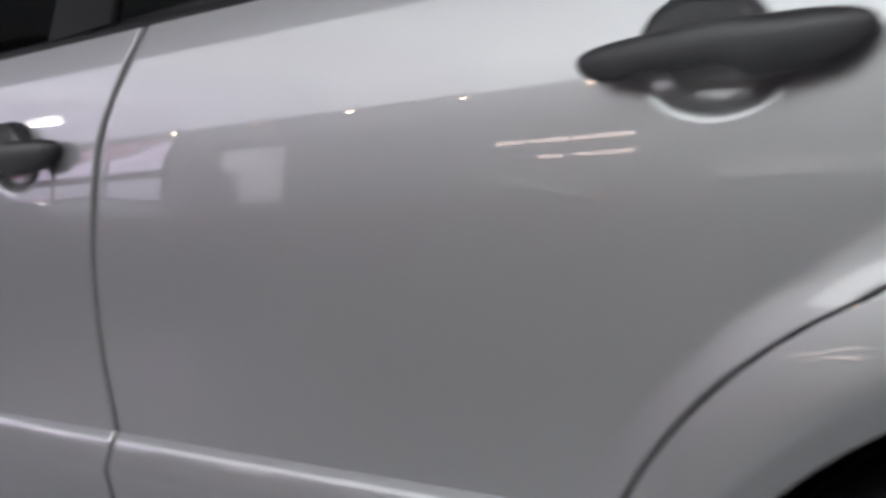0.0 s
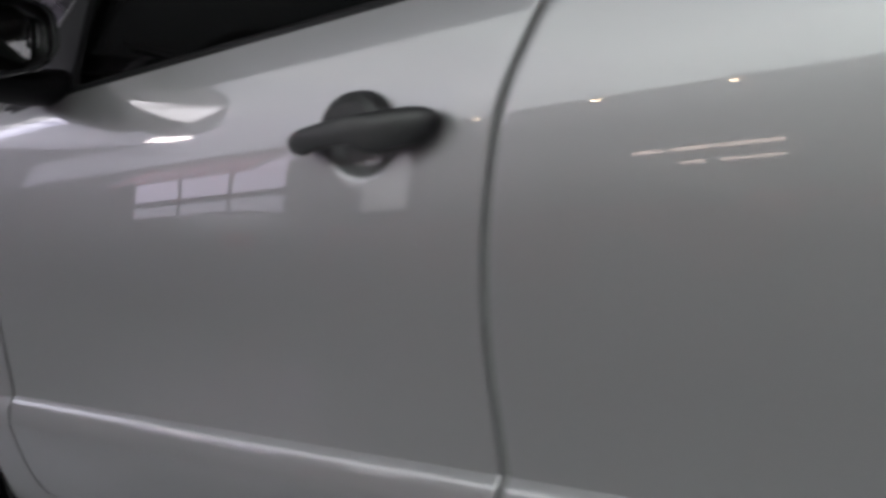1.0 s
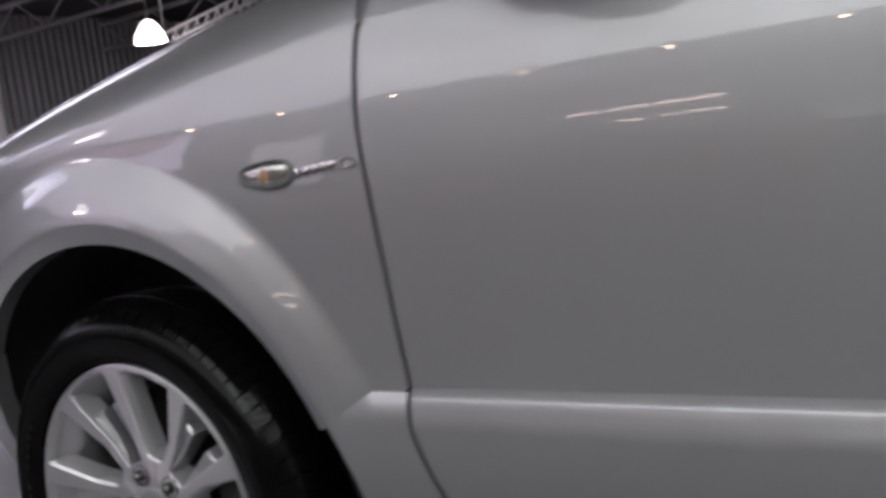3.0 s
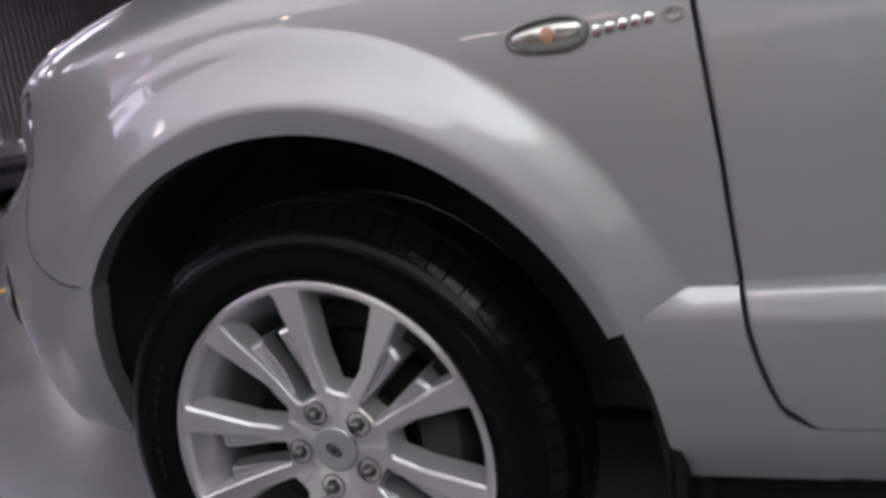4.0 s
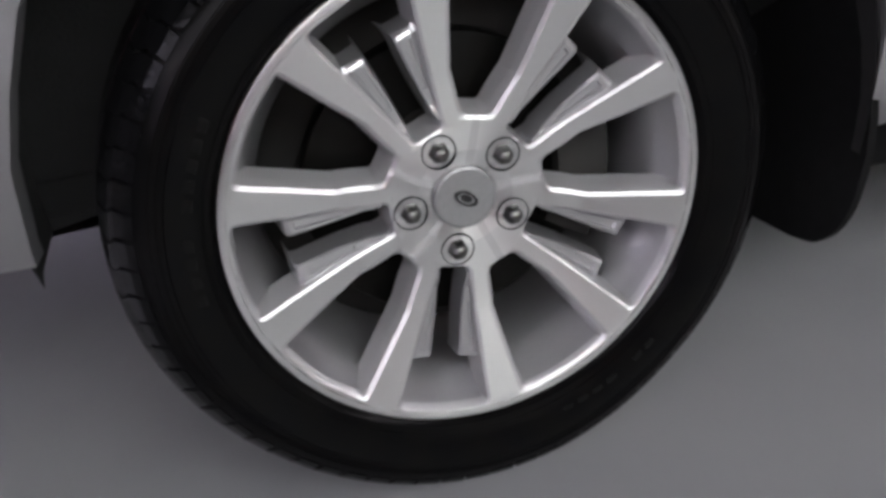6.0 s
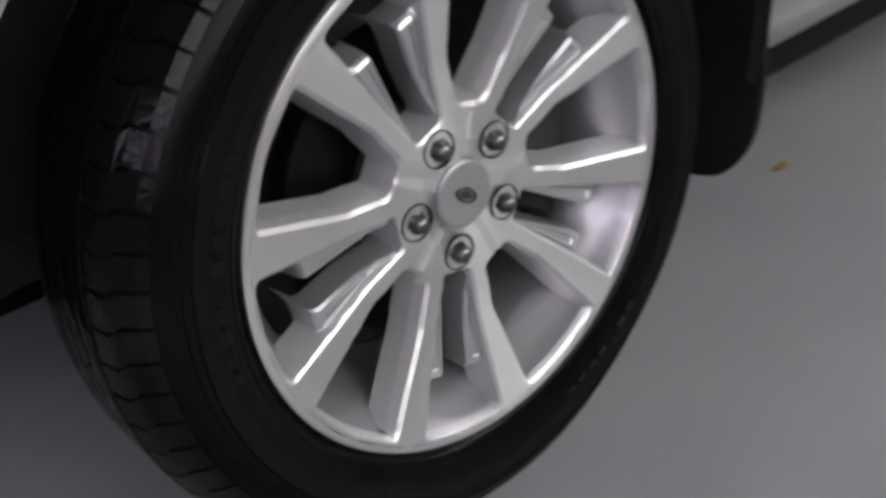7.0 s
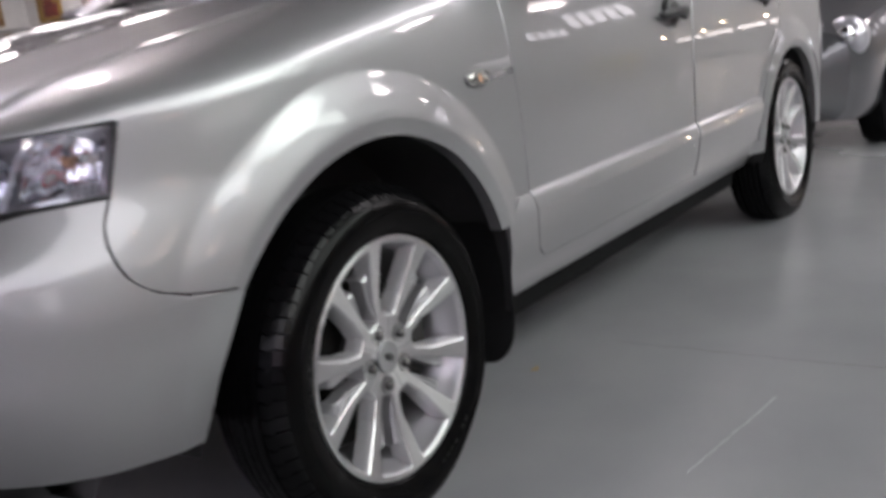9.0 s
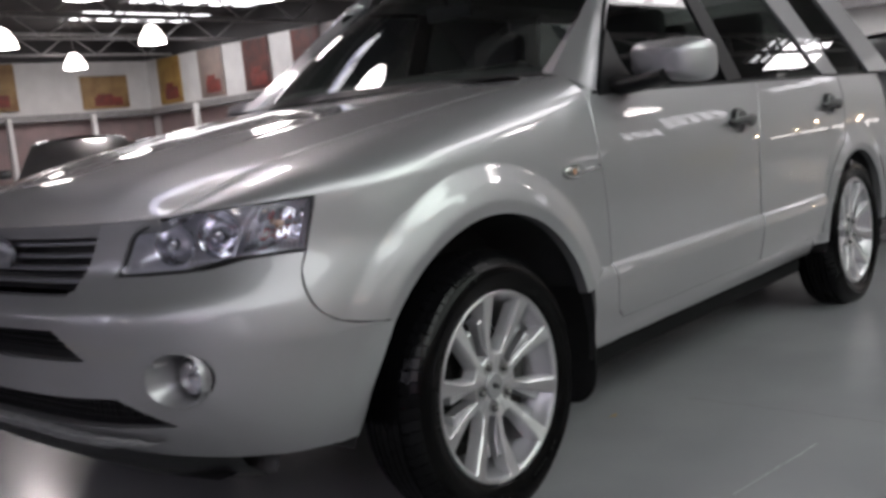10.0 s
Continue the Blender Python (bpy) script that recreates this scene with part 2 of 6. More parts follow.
def tube(bm, path, r, n=8):
    path = [Vector(p) for p in path]
    rings = []
    for i, p in enumerate(path):
        d = (path[min(i + 1, len(path) - 1)] - path[max(i - 1, 0)]).normalized()
        q = d.to_track_quat("Z", "Y")
        rings.append([bm.verts.new(p + q @ Vector((r * math.cos(2 * math.pi * k / n), r * math.sin(2 * math.pi * k / n), 0))) for k in range(n)])
    for a, b in zip(rings, rings[1:]):
        for k in range(n):
            bm.faces.new((a[k], a[(k + 1) % n], b[(k + 1) % n], b[k]))
    bm.faces.new(rings[0][::-1])
    bm.faces.new(rings[-1])


def lin(a, b, n):
    return [a + (b - a) * i / (n - 1) for i in range(n)]


def interp(x, table):
    xs, ys = [p[0] for p in table], [p[1] for p in table]
    return float(np.interp(x, xs, ys))


def smooth(x, table):
    """Smooth curve through (x, y) knots."""
    xs, ys = [p[0] for p in table], [p[1] for p in table]
    if x <= xs[0]:
        return ys[0]
    if x >= xs[-1]:
        return ys[-1]
    i = max(k for k in range(len(xs) - 1) if xs[k] <= x)
    sl = [(ys[k + 1] - ys[k]) / (xs[k + 1] - xs[k]) for k in range(len(xs) - 1)]
    ms = [sl[0]] + [0 if sl[k] * sl[k - 1] <= 0 else 2 * sl[k] * sl[k - 1] / (sl[k] + sl[k - 1]) for k in range(1, len(sl))] + [sl[-1]]
    h = xs[i + 1] - xs[i]
    t = (x - xs[i]) / h
    return ((1 + 2 * t) * (1 - t) ** 2 * ys[i] + t * (1 - t) ** 2 * h * ms[i] + t * t * (3 - 2 * t) * ys[i + 1] + t * t * (t - 1) * h * ms[i + 1])


# ---------------------------------------------------------------- the shape of the silver car
HUB_Z, BASE_X = 0.352, 2.842
PROFILE = [(0.20, 0.85), (0.30, 0.872), (0.40, 0.888), (0.46, 0.904), (0.527, 0.9165), (0.533, 0.9165), (0.566, 0.9090), (0.578, 0.8990), (0.60, 0.900), (0.68, 0.904), (0.76, 0.906),
           (0.84, 0.905), (0.92, 0.900), (0.98, 0.892), (1.03, 0.881), (1.06, 0.872), (1.087, 0.862), (1.30, 0.79)]
NOSE = [(0.28, -0.80), (0.36, -0.86), (0.45, -0.90), (0.55, -0.922), (0.66, -0.922), (0.700, -0.9185), (0.713, -0.909), (0.755, -0.865), (0.80, -0.838), (0.92, -0.825), (1.1, -0.80)]
POWER = [(0.3, 4.0), (0.68, 4.0), (0.80, 3.5), (1.1, 3.5)]


def plain(z):
    """Half width of the flank without the trim band."""
    return smooth(z, [(0.20, 0.86), (0.40, 0.885), (0.573, 0.8985)] + PROFILE[8:])


TUCK = [(0.30, 0.765), (0.345, 0.788), (0.39, 0.810), (0.46, 0.841), (0.535, 0.872), (0.61, 0.896), (0.66, 0.9015), (0.72, 0.9035)]


NOSE_SIDE = [(0.28, -0.80), (0.36, -0.86), (0.45, -0.90), (0.53, -0.918), (0.60, -0.914), (0.68, -0.892), (0.75, -0.865), (0.80, -0.845), (0.92, -0.825), (1.1, -0.80)]


def nose(z, w):
    """The tip's profile; its shelf under the lamps fades out towards the corner."""
    m = min(1, max(0, (w - 0.60) / 0.21))
    m = m * m * (3 - 2 * m)
    return smooth(z, NOSE) * (1 - m) + smooth(z, NOSE_SIDE) * m


def front_x(w, z):
    """How far forward the nose reaches at half width w."""
    b = max(interp(z, TUCK) if z < 0.72 else plain(z), w + 1e-4)
    if w <= 0.3:
        c = w
    else:
        c = max(1e-9, w ** -22 - b ** -22) ** (-1 / 22)
    return nose(z, w) + 0.5 * (c / 0.9) ** interp(z, POWER)


def opening(th, rear=False):
    """Radius of the wheel arch opening in a direction, degrees."""
    if rear:
        return smooth(th, [(-30, 0.40), (20, 0.392), (90, 0.382), (128, 0.377), (160, 0.385), (210, 0.39)])
    return smooth(th, [(-30, 0.46), (24, 0.450), (145, 0.4485), (155, 0.436), (166, 0.431), (175, 0.427), (210, 0.425)])


def flare_wide(th, rear=False):
    """Width of the flare in a direction."""
    return 0.125 if rear else smooth(th, [(-30, 0.105), (24, 0.112), (60, 0.124), (100, 0.134), (130, 0.128), (155, 0.116), (185, 0.110)])


def flare(x, z):
    out = 0
    for hx, rear in ((0, False), (BASE_X, True)):
        dx, dz = x - hx, z - HUB_Z
        r, th = math.hypot(dx, dz), math.degrees(math.atan2(dz, dx))
        if th < -90:
            th += 360
        d = r - opening(th, rear)
        # a crease outside, a nearly flat band, a lip turned into the opening
        q = 1 - min(1, max(0, d / flare_wide(th, rear)))
        f = interp(q, [(0, 0), (0.06, 0.035), (0.14, 0.12), (0.25, 0.25), (0.40, 0.42), (0.65, 0.65), (0.73, 0.70), (0.76, 0.705), (0.80, 0.67), (1.0, 0.38)])
        fade = smooth(th, [(-10, 0.3), (10, 0.7), (24, 1), (110, 1), (130, 0.88), (150, 0.66), (190, 0.60)]) if not rear else 1
        out = max(out, 0.034 * f * fade)
    return out


def flank(x, z, trim=True):
    """Half width of the car's side."""
    w = (interp(z, PROFILE) if z < 0.59 else plain(z)) if trim else plain(z)
    if x < -0.22 and z < 0.72:
        k = min(1, (-0.22 - x) / 0.17)
        w += (min(w, interp(z, TUCK)) - w) * k * k * (3 - 2 * k)
    if x < 0.35:
        side, w1 = w, min(w, 0.85)
        for _ in range(4):
            c = 0.9 * max((x - nose(z, w1)) / 0.5, 1e-3) ** (1 / interp(z, POWER))
            w1 = (side ** -22 + c ** -22) ** (-1 / 22)
        w = w1
    if x > 3.2:
        w -= 0.25 * ((x - 3.2) / 0.7) ** 2.5
    f = flare(x, z)
    if f > 0 and trim and 0.527 <= z <= 0.573 and x < 1:
        w = max(w, plain(z) + f)
        return w
    return w + f if not (trim and z < 0.573) else max(w, plain(z) + f)


def gap_front(z):
    return smooth(z, [(0.38, 0.660), (0.40, 0.637), (0.406, 0.622), (0.418, 0.609), (0.44, 0.599), (0.516, 0.580), (0.578, 0.574), (0.714, 0.566), (0.835, 0.556), (0.935, 0.549), (1.03, 0.553), (1.09, 0.575)])


def gap_mid(z):
    return smooth(z, [(0.38, 1.700), (0.483, 1.700), (0.523, 1.702), (0.57, 1.713), (0.684, 1.710), (0.774, 1.714), (0.869, 1.729), (0.954, 1.750), (1.021, 1.783), (1.087, 1.822)])


def gap_rear(z):
    if z < 0.79:
        return BASE_X - math.sqrt(0.467 ** 2 - (z - HUB_Z) ** 2)
    return smooth(z, [(0.79, BASE_X - 0.16413), (0.83, 2.71), (0.90, 2.735), (1.0, 2.755), (1.087, 2.77)])


Z_ROWS = [0.40, 0.43, 0.46, 0.495, 0.524, 0.5285, 0.533, 0.544, 0.555, 0.5645, 0.567, 0.5725, 0.578, 0.5805, 0.60] + lin(0.63, 0.86, 12) + lin(0.868, 1.02, 39) + lin(1.032, 1.087, 5)


CUPS = {"front_door": (1.552, 0.938), "rear_door": (2.544, 0.953)}
CUP_A, CUP_B = 0.062, 0.042


def panel(name, left, right, zs, cols, parent, s, label="", material=None):
    bm = bmesh.new()
    pts = []
    cx, cz = CUPS[name]
    for z in zs:
        a, b = left(z), right(z)
        # finer columns round the hollow, even ones below it
        fine = lin(a, cx - 0.064, cols)[:-1] + lin(cx - 0.064, cx + 0.064, 41) + lin(cx + 0.064, b, cols // 3)[1:]
        even = lin(a, b, len(fine))
        k = min(1, max(0, (z - 0.81) / 0.06))
        pts.append([(x, -s * flank(x, z), z) for x in (p + (q - p) * k for p, q in zip(even, fine))])
    rows = grid(bm, pts)
    # the hollow behind the handle is pressed into the skin
    cx, cz = CUPS[name]
    for v in bm.verts:
        d = math.hypot((v.co.x - cx) / CUP_A, (v.co.z - cz) / CUP_B)
        if d < 1:
            k = min(1, (1 - d) / 0.36)
            v.co.y += s * (0.011 + 0.05 * (v.co.z - cz)) * k * k * (3 - 2 * k)
    # rolled hems along the upright edges
    for side, i in ((-1, 0), (1, -1)):
        line = [r[i] for r in rows]
        for out, deep in ((0.0012, 0.0003), (0.0024, 0.0011), (0.0034, 0.0026)):
            nxt = [bm.verts.new(v.co + Vector((side * out, s * deep, 0))) for v in (r[i] for r in rows)]
            for a, b, c, d in zip(line, line[1:], nxt[1:], nxt):
                bm.faces.new((a, b, c, d) if side > 0 else (d, c, b, a))
            line = nxt
    bmesh.ops.recalc_face_normals(bm, faces=bm.faces)
    rim_in(bm, s=s)
    return part(name, bm, material or PAINT, parent, label, angle=40)


car = thing("car", "clean silver sport utility car with alloy wheels on the grey floor", "car")

# cabin shell behind the panel joints
bm = bmesh.new()
box(bm, (1.55, 0, 0.70), (1.95, 1.66, 0.70))
box(bm, (3.0, 0, 0.78), (1.5, 1.25, 0.55))
box(bm, (0.0, 0, 0.66), (1.15, 0.95, 0.62))
part("inner_shell", bm, SEAM, car)

SEAL = 0.0032
GAP_GREY = mat("gap_grey", (0.15, 0.15, 0.155), 0.5, noise=0.2, scale=60)
for s in (1, -1):
    door = panel("front_door", lambda z: gap_front(z) + SEAL + 0.002, lambda z: gap_mid(z) - 0.0086, Z_ROWS, 130, car, s)
    rear = panel("rear_door", lambda z: gap_mid(z) + 0.0086, lambda z: gap_rear(z) - SEAL - 0.002, Z_ROWS, 110, car, s)
    # grey strip added behind the gap so that the joint reads paler
    bm = bmesh.new()
    grid(bm, [[(gap_mid(z) + dx, -s * (flank(gap_mid(z), z) - dy), z) for dx, dy in ((-0.012, 0.010), (-0.005, 0.006), (0.0, 0.0048), (0.005, 0.006), (0.012, 0.010))] for z in Z_ROWS])
    part("door_seal", bm, GAP_GREY, car, "grey strip added to make the door gap paler")
    # rear quarter, by rays from the rear hub
    corners = [(2.30, 0.36), (2.305, 0.40)] + [(gap_rear(z) + SEAL, z) for z in lin(0.41, 1.087, 34)] + [(x, 1.087) for x in lin(2.85, 3.75, 14)] + [(3.80, 1.0), (3.86, 0.85), (3.88, 0.7), (3.86, 0.5), (3.78, 0.36)]
    bm = bmesh.new()
    rows = []
    for px, pz in corners:
        dx, dz = px - BASE_X, pz - HUB_Z
        th, rr = math.degrees(math.atan2(dz, dx)), math.hypot(dx, dz)
        if th < -90:
            th += 360
        ro = opening(th, True)
        rows.append([(BASE_X + math.cos(radians(th)) * r, -s * flank(BASE_X + math.cos(radians(th)) * r, HUB_Z + math.sin(radians(th)) * r, False), HUB_Z + math.sin(radians(th)) * r)
                     for r in [ro + (rr - ro) * k for k in (0, 0.02, 0.04, 0.06, 0.08, 0.1, 0.13, 0.18, 0.23, 0.28, 0.33, 0.38, 0.43, 0.48, 0.58, 0.7, 0.85, 1.0)]])
    grid(bm, rows)
    rim_in(bm, s=s, depth=0.03)
    part("quarter_panel", bm, PAINT, car)
    # sill under the doors
    bm = bmesh.new()
    sec = [(0.888, 0.399), (0.883, 0.382), (0.876, 0.366), (0.866, 0.345), (0.848, 0.322), (0.80, 0.308)]
    grid(bm, [[(x, -s * w, z) for x in lin(0.52, 2.32, 30)] for w, z in sec])
    part("sill", bm, PAINT, car)
    # cladding between the front wheel and the door
    bm = bmesh.new()
    rows = []
    for k in range(17):
        v = k / 16
        row = []
        for i in range(13):
            u = i / 12
            z0 = 0.318
            z1 = interp(u, [(0, 0.5365), (0.12, 0.5365), (0.58, 0.573), (1, 0.573)])
            z = z0 + (z1 - z0) * v
            xl = interp(z, [(0.318, 0.478), (0.45, 0.462), (0.537, 0.436)])
            x = xl + (gap_front(z) - SEAL - xl) * u
            w = interp(z, PROFILE)
            row.append((x, -s * (w - 0.03 * (max(0, 0.40 - z) / 0.08) ** 2), z))
        rows.append(row)
    grid(bm, rows)
    rim_in(bm, s=s)
    part("front_cladding", bm, PAINT, car)

# front fenders: rays from the hub, then the rolled top
SEAM_W = [(-0.76, 0.56), (-0.6, 0.60), (-0.5, 0.63), (-0.2, 0.70), (0.1, 0.735), (0.5, 0.755), (0.7, 0.75)]
SEAM_Z = [(-0.76, 0.925), (-0.68, 0.948), (-0.6, 0.966), (-0.5, 0.988), (-0.35, 1.020), (-0.2, 1.048), (0.0, 1.082), (0.2, 1.112), (0.4, 1.138), (0.6, 1.160)]
TOP = [(-0.49, 0.912), (-0.4, 0.915), (-0.2, 0.935), (0.0, 0.958), (0.3, 1.0), (0.56, 1.045)]


def lens_top(x):
    return interp(x, [(-0.80, 0.893), (-0.62, 0.906), (-0.49, 0.912)])


def hood_z(x, w):
    ws, zs_ = smooth(x, SEAM_W), smooth(x, SEAM_Z)
    f = min(abs(w) / ws, 1)
    z = zs_ + 0.032 * (1 - f * f)
    z += 0.005 * math.exp(-((f - 0.62) / 0.10) ** 2) * interp(x, [(-0.85, 0.3), (-0.4, 1), (0.5, 0.6)])
    d = max(0, x - front_x(abs(w), 0.9))
    k = 1 - max(0, 1 - d / 0.24) ** 2.2
    return 0.898 + (z - 0.898) * k


for s in (1, -1):
    bm = bmesh.new()
    edge = [(0.452, 0.5572), (0.475, 0.5495), (0.500, 0.5622), (0.525, 0.5755)]
    edge += [(gap_front(z) - SEAL, z) for z in [0.5765] + lin(0.60, 1.03, 22)]
    top_x = lin(0.552, -0.492, 56)
    edge += [(x, smooth(x, TOP)) for x in top_x]
    front_pts = [(-0.497, 0.89), (-0.506, 0.86), (-0.515, 0.83), (-0.526, 0.795), (-0.540, 0.770), (-0.548, 0.755), (-0.5525, 0.7242), (-0.5528, 0.7238), (-0.5520, 0.706), (-0.549, 0.688), (-0.542, 0.670), (-0.533, 0.657), (-0.524, 0.649)]
    edge += front_pts
    rows = []
    for px, pz in edge:
        dx, dz = px, pz - HUB_Z
        th, rr = math.atan2(dz, dx), math.hypot(dx, dz)
        ro = opening(math.degrees(th))
        if math.degrees(th) > 146.05:
            # in front of the wheel the panel ends at the level joint to the bumper
            ro = min(rr - 0.002, interp(math.degrees(th), [(146.05, 0.4701), (147.8, 0.4963), (149.5, 0.5336), (150.4, 0.569)]))
        span = rr - ro
        near = min(flare_wide(math.degrees(th)), span * 0.8)
        lip = 0.25 * flare_wide(math.degrees(th))
        lip = min(lip, near * 0.5)
        rad = [ro + f for f in [0, 0.004, lip * 0.5, lip - 0.0025, lip, lip + 0.0025] + lin(lip + 0.007, near, 18)] + [ro + near + (span - near) * f for f in (0.03, 0.12, 0.25, 0.4, 0.55, 0.7, 0.85, 1)]
        if math.degrees(th) > 146.05:
            # the same spacing from the arch, cut off at the joint
            o2, wide2 = opening(math.degrees(th)), flare_wide(math.degrees(th))
            lip, near = 0.25 * wide2, min(wide2, (rr - o2) * 0.8)
            rad = [o2 + f for f in [0, 0.004, lip * 0.5, lip - 0.0025, lip, lip + 0.0025] + lin(lip + 0.007, near, 18)] + [o2 + near + (rr - o2 - near) * f for f in (0.03, 0.12, 0.25, 0.4, 0.55, 0.7, 0.85, 1)]
            rad = [max(r, ro + 0.00002 * k) for k, r in enumerate(rad)]
        rows.append([(math.cos(th) * r, -s * flank(math.cos(th) * r, HUB_Z + math.sin(th) * r, False), HUB_Z + math.sin(th) * r) for r in rad])
    vs = grid(bm, rows)
    # rolled top, sharing the upper border
    start = len(edge) - len(front_pts) - len(top_x)
    cols = []
    for k, x in enumerate(top_x):
        v0 = vs[start + k][-1]
        w0, z0 = abs(v0.co.y), v0.co.z
        ws, zs_ = smooth(x, SEAM_W) + 0.002, smooth(x, SEAM_Z)
        slope = (flank(x, z0, False) - flank(x, z0 - 0.02, False)) / 0.02
        h = zs_ - z0
        p1 = (w0 + slope * h * 0.6, z0 + h * 0.6)
        p2 = (ws + (w0 - ws) * 0.5, zs_ - 0.002)
        col = [v0]
        for t in lin(0, 1, 15)[1:]:
            a, b, c, d = (1 - t) ** 3, 3 * t * (1 - t) ** 2, 3 * t * t * (1 - t), t ** 3
            w, z = a * w0 + b * p1[0] + c * p2[0] + d * ws, a * z0 + b * p1[1] + c * p2[1] + d * zs_
            col.append(bm.verts.new((x, -s * w, z)))
        cols.append(col)
    for a, b in zip(cols, cols[1:]):
        for i in range(len(a) - 1):
            bm.faces.new((a[i], a[i + 1], b[i + 1], b[i]))
    # over the headlamp
    last = cols[-1]
    for x in lin(-0.505, -0.76, 16):
        z0 = lens_top(x)
        # half width at which the nose reaches x
        lo, hi = 0.2, 0.9
        for _ in range(40):
            m_ = (lo + hi) / 2
            if front_x(m_, z0) < x:
                lo = m_
            else:
                hi = m_
        w0 = lo
        ws, zs_ = min(smooth(x, SEAM_W) + 0.002, w0 - 0.004), 0
        zs_ = hood_z(x, ws) + 0.001
        h = max(zs_ - z0, 0.004)
        p1, p2 = (w0 - 0.1 * h, z0 + h * 0.6), (ws + (w0 - ws) * 0.5, z0 + h)
        col = []
        for t in lin(0, 1, 15):
            a, b, c, d = (1 - t) ** 3, 3 * t * (1 - t) ** 2, 3 * t * t * (1 - t), t ** 3
            col.append(bm.verts.new((x, -s * (a * w0 + b * p1[0] + c * p2[0] + d * ws), a * z0 + b * p1[1] + c * p2[1] + d * (z0 + h))))
        for i in range(len(col) - 1):
            bm.faces.new((last[i], last[i + 1], col[i + 1], col[i]))
        last = col
    rim_in(bm, s=s, depth=0.03)
    part("front_fender", bm, PAINT, car)


# hood
bm = bmesh.new()
rows = []
for j in range(33):
    v = (j / 32) ** 1.4
    row = []
    for i in range(-24, 25):
        u = i / 24
        wf = 0.553 * u
        x0 = front_x(abs(wf), 0.9) - 0.004
        x1 = 0.30 + 0.27 * u * u
        x = x0 + (x1 - x0) * v
        w = u * (0.553 + (smooth(max(x, -0.76), SEAM_W) - 0.56) * 1.0 - 0.002) if x > -0.76 else wf
        row.append((x, w, hood_z(x, w)))
    rows.append(row)
grid(bm, rows)
rim_in(bm, vec=(0.2, 0, -1), depth=0.03)
part("hood", bm, PAINT, car)


# front bumper: skin with openings
def grille_edge(z):
    return interp(z, [(0.74, 0.345), (0.76, 0.36), (0.895, 0.42)])


def lamp_inner(z):
    return interp(z, [(0.770, 0.462), (0.80, 0.470), (0.86, 0.494), (0.893, 0.532)])


def skin(w, z, s=1):
    x = front_x(w, z)
    return (x, -s * (w + flare(x, z)), z)


def bump_end(z):
    """Half width at which the bumper ends, at the arch, at the joint to the fender, or below the lamp."""
    lo, hi = 0.5, 0.8985
    edge_x = interp(z, [(0.30, -0.435), (0.36, -0.432), (0.39, -0.428), (0.46, -0.420), (0.535, -0.397), (0.609, -0.368)])
    if z > 0.6091:
        edge_x = interp(z, [(0.6092, -0.372), (0.611, -0.385), (0.613, -0.42), (0.619, -0.46), (0.630, -0.495), (0.645, -0.52), (0.665, -0.54), (0.69, -0.55), (0.72, -0.553), (0.755, -0.548), (0.795, -0.526)]) - 0.005
    hi = (interp(z, TUCK) if z < 0.72 else plain(z)) - 0.0005
    for _ in range(40):
        m_ = (lo + hi) / 2
        if front_x(m_, z) < edge_x:
            lo = m_
        else:
            hi = m_
    return lo


FOG = (0.635, 0.553)


bm = bmesh.new()
zs_b = [0.335, 0.345, 0.36, 0.38, 0.40, 0.42, 0.435, 0.447, 0.462, 0.477, 0.492, 0.507, 0.520, 0.533, 0.546, 0.559, 0.572, 0.586, 0.603, 0.6088, 0.6095, 0.612, 0.62, 0.637, 0.655, 0.672, 0.684, 0.695, 0.705, 0.715, 0.722, 0.73, 0.74, 0.75, 0.758, 0.766, 0.775]
NB, NJ = 90, 48


def intake_end(z):
    """Half width at which the intakes end; one column of the skin follows it."""
    return interp(z, [(0.335, 0.60), (0.447, 0.612), (0.520, 0.505), (0.603, 0.440), (0.672, 0.345), (0.775, 0.345)])


vs = {}
for iz, z in enumerate(zs_b):
    e = bump_end(z)
    w_e = intake_end(z)
    for iu in range(-NB, NB + 1):
        k = abs(iu)
        w = w_e * k / NJ if k <= NJ else w_e + (e - w_e) * ((k - NJ) / (NB - NJ)) ** 0.9
        # lift of the lower edge in the middle
        zl = z
        if z < 0.45:
            zl = z + 0.085 * (1 - min(1, w / 0.80)) ** 0.8 * (0.45 - z) / 0.115
        if z > 0.74 and w > 0.50:
            zl = z + (interp((w - 0.508) / 0.303, [(0, 0.778), (0.45, 0.779), (0.56, 0.786), (0.66, 0.794), (1.0, 0.797)]) - 0.779) * (z - 0.74) / 0.035
        x, y, q = skin(w, zl if z > 0.74 else z)
        vs[iz, iu] = bm.verts.new((x, y if iu >= 0 else -y, zl))
# snap the fog lamp hole to a circle
for v in vs.values():
    dy, dz = abs(v.co.y) - FOG[0], v.co.z - FOG[1]
    d = math.hypot(dy, dz)
    if abs(d - 0.060) < 0.0075:
        v.co.y = math.copysign(FOG[0] + dy * 0.060 / d, v.co.y)
        v.co.z = FOG[1] + dz * 0.060 / d
        v.co.x = front_x(abs(v.co.y), v.co.z)
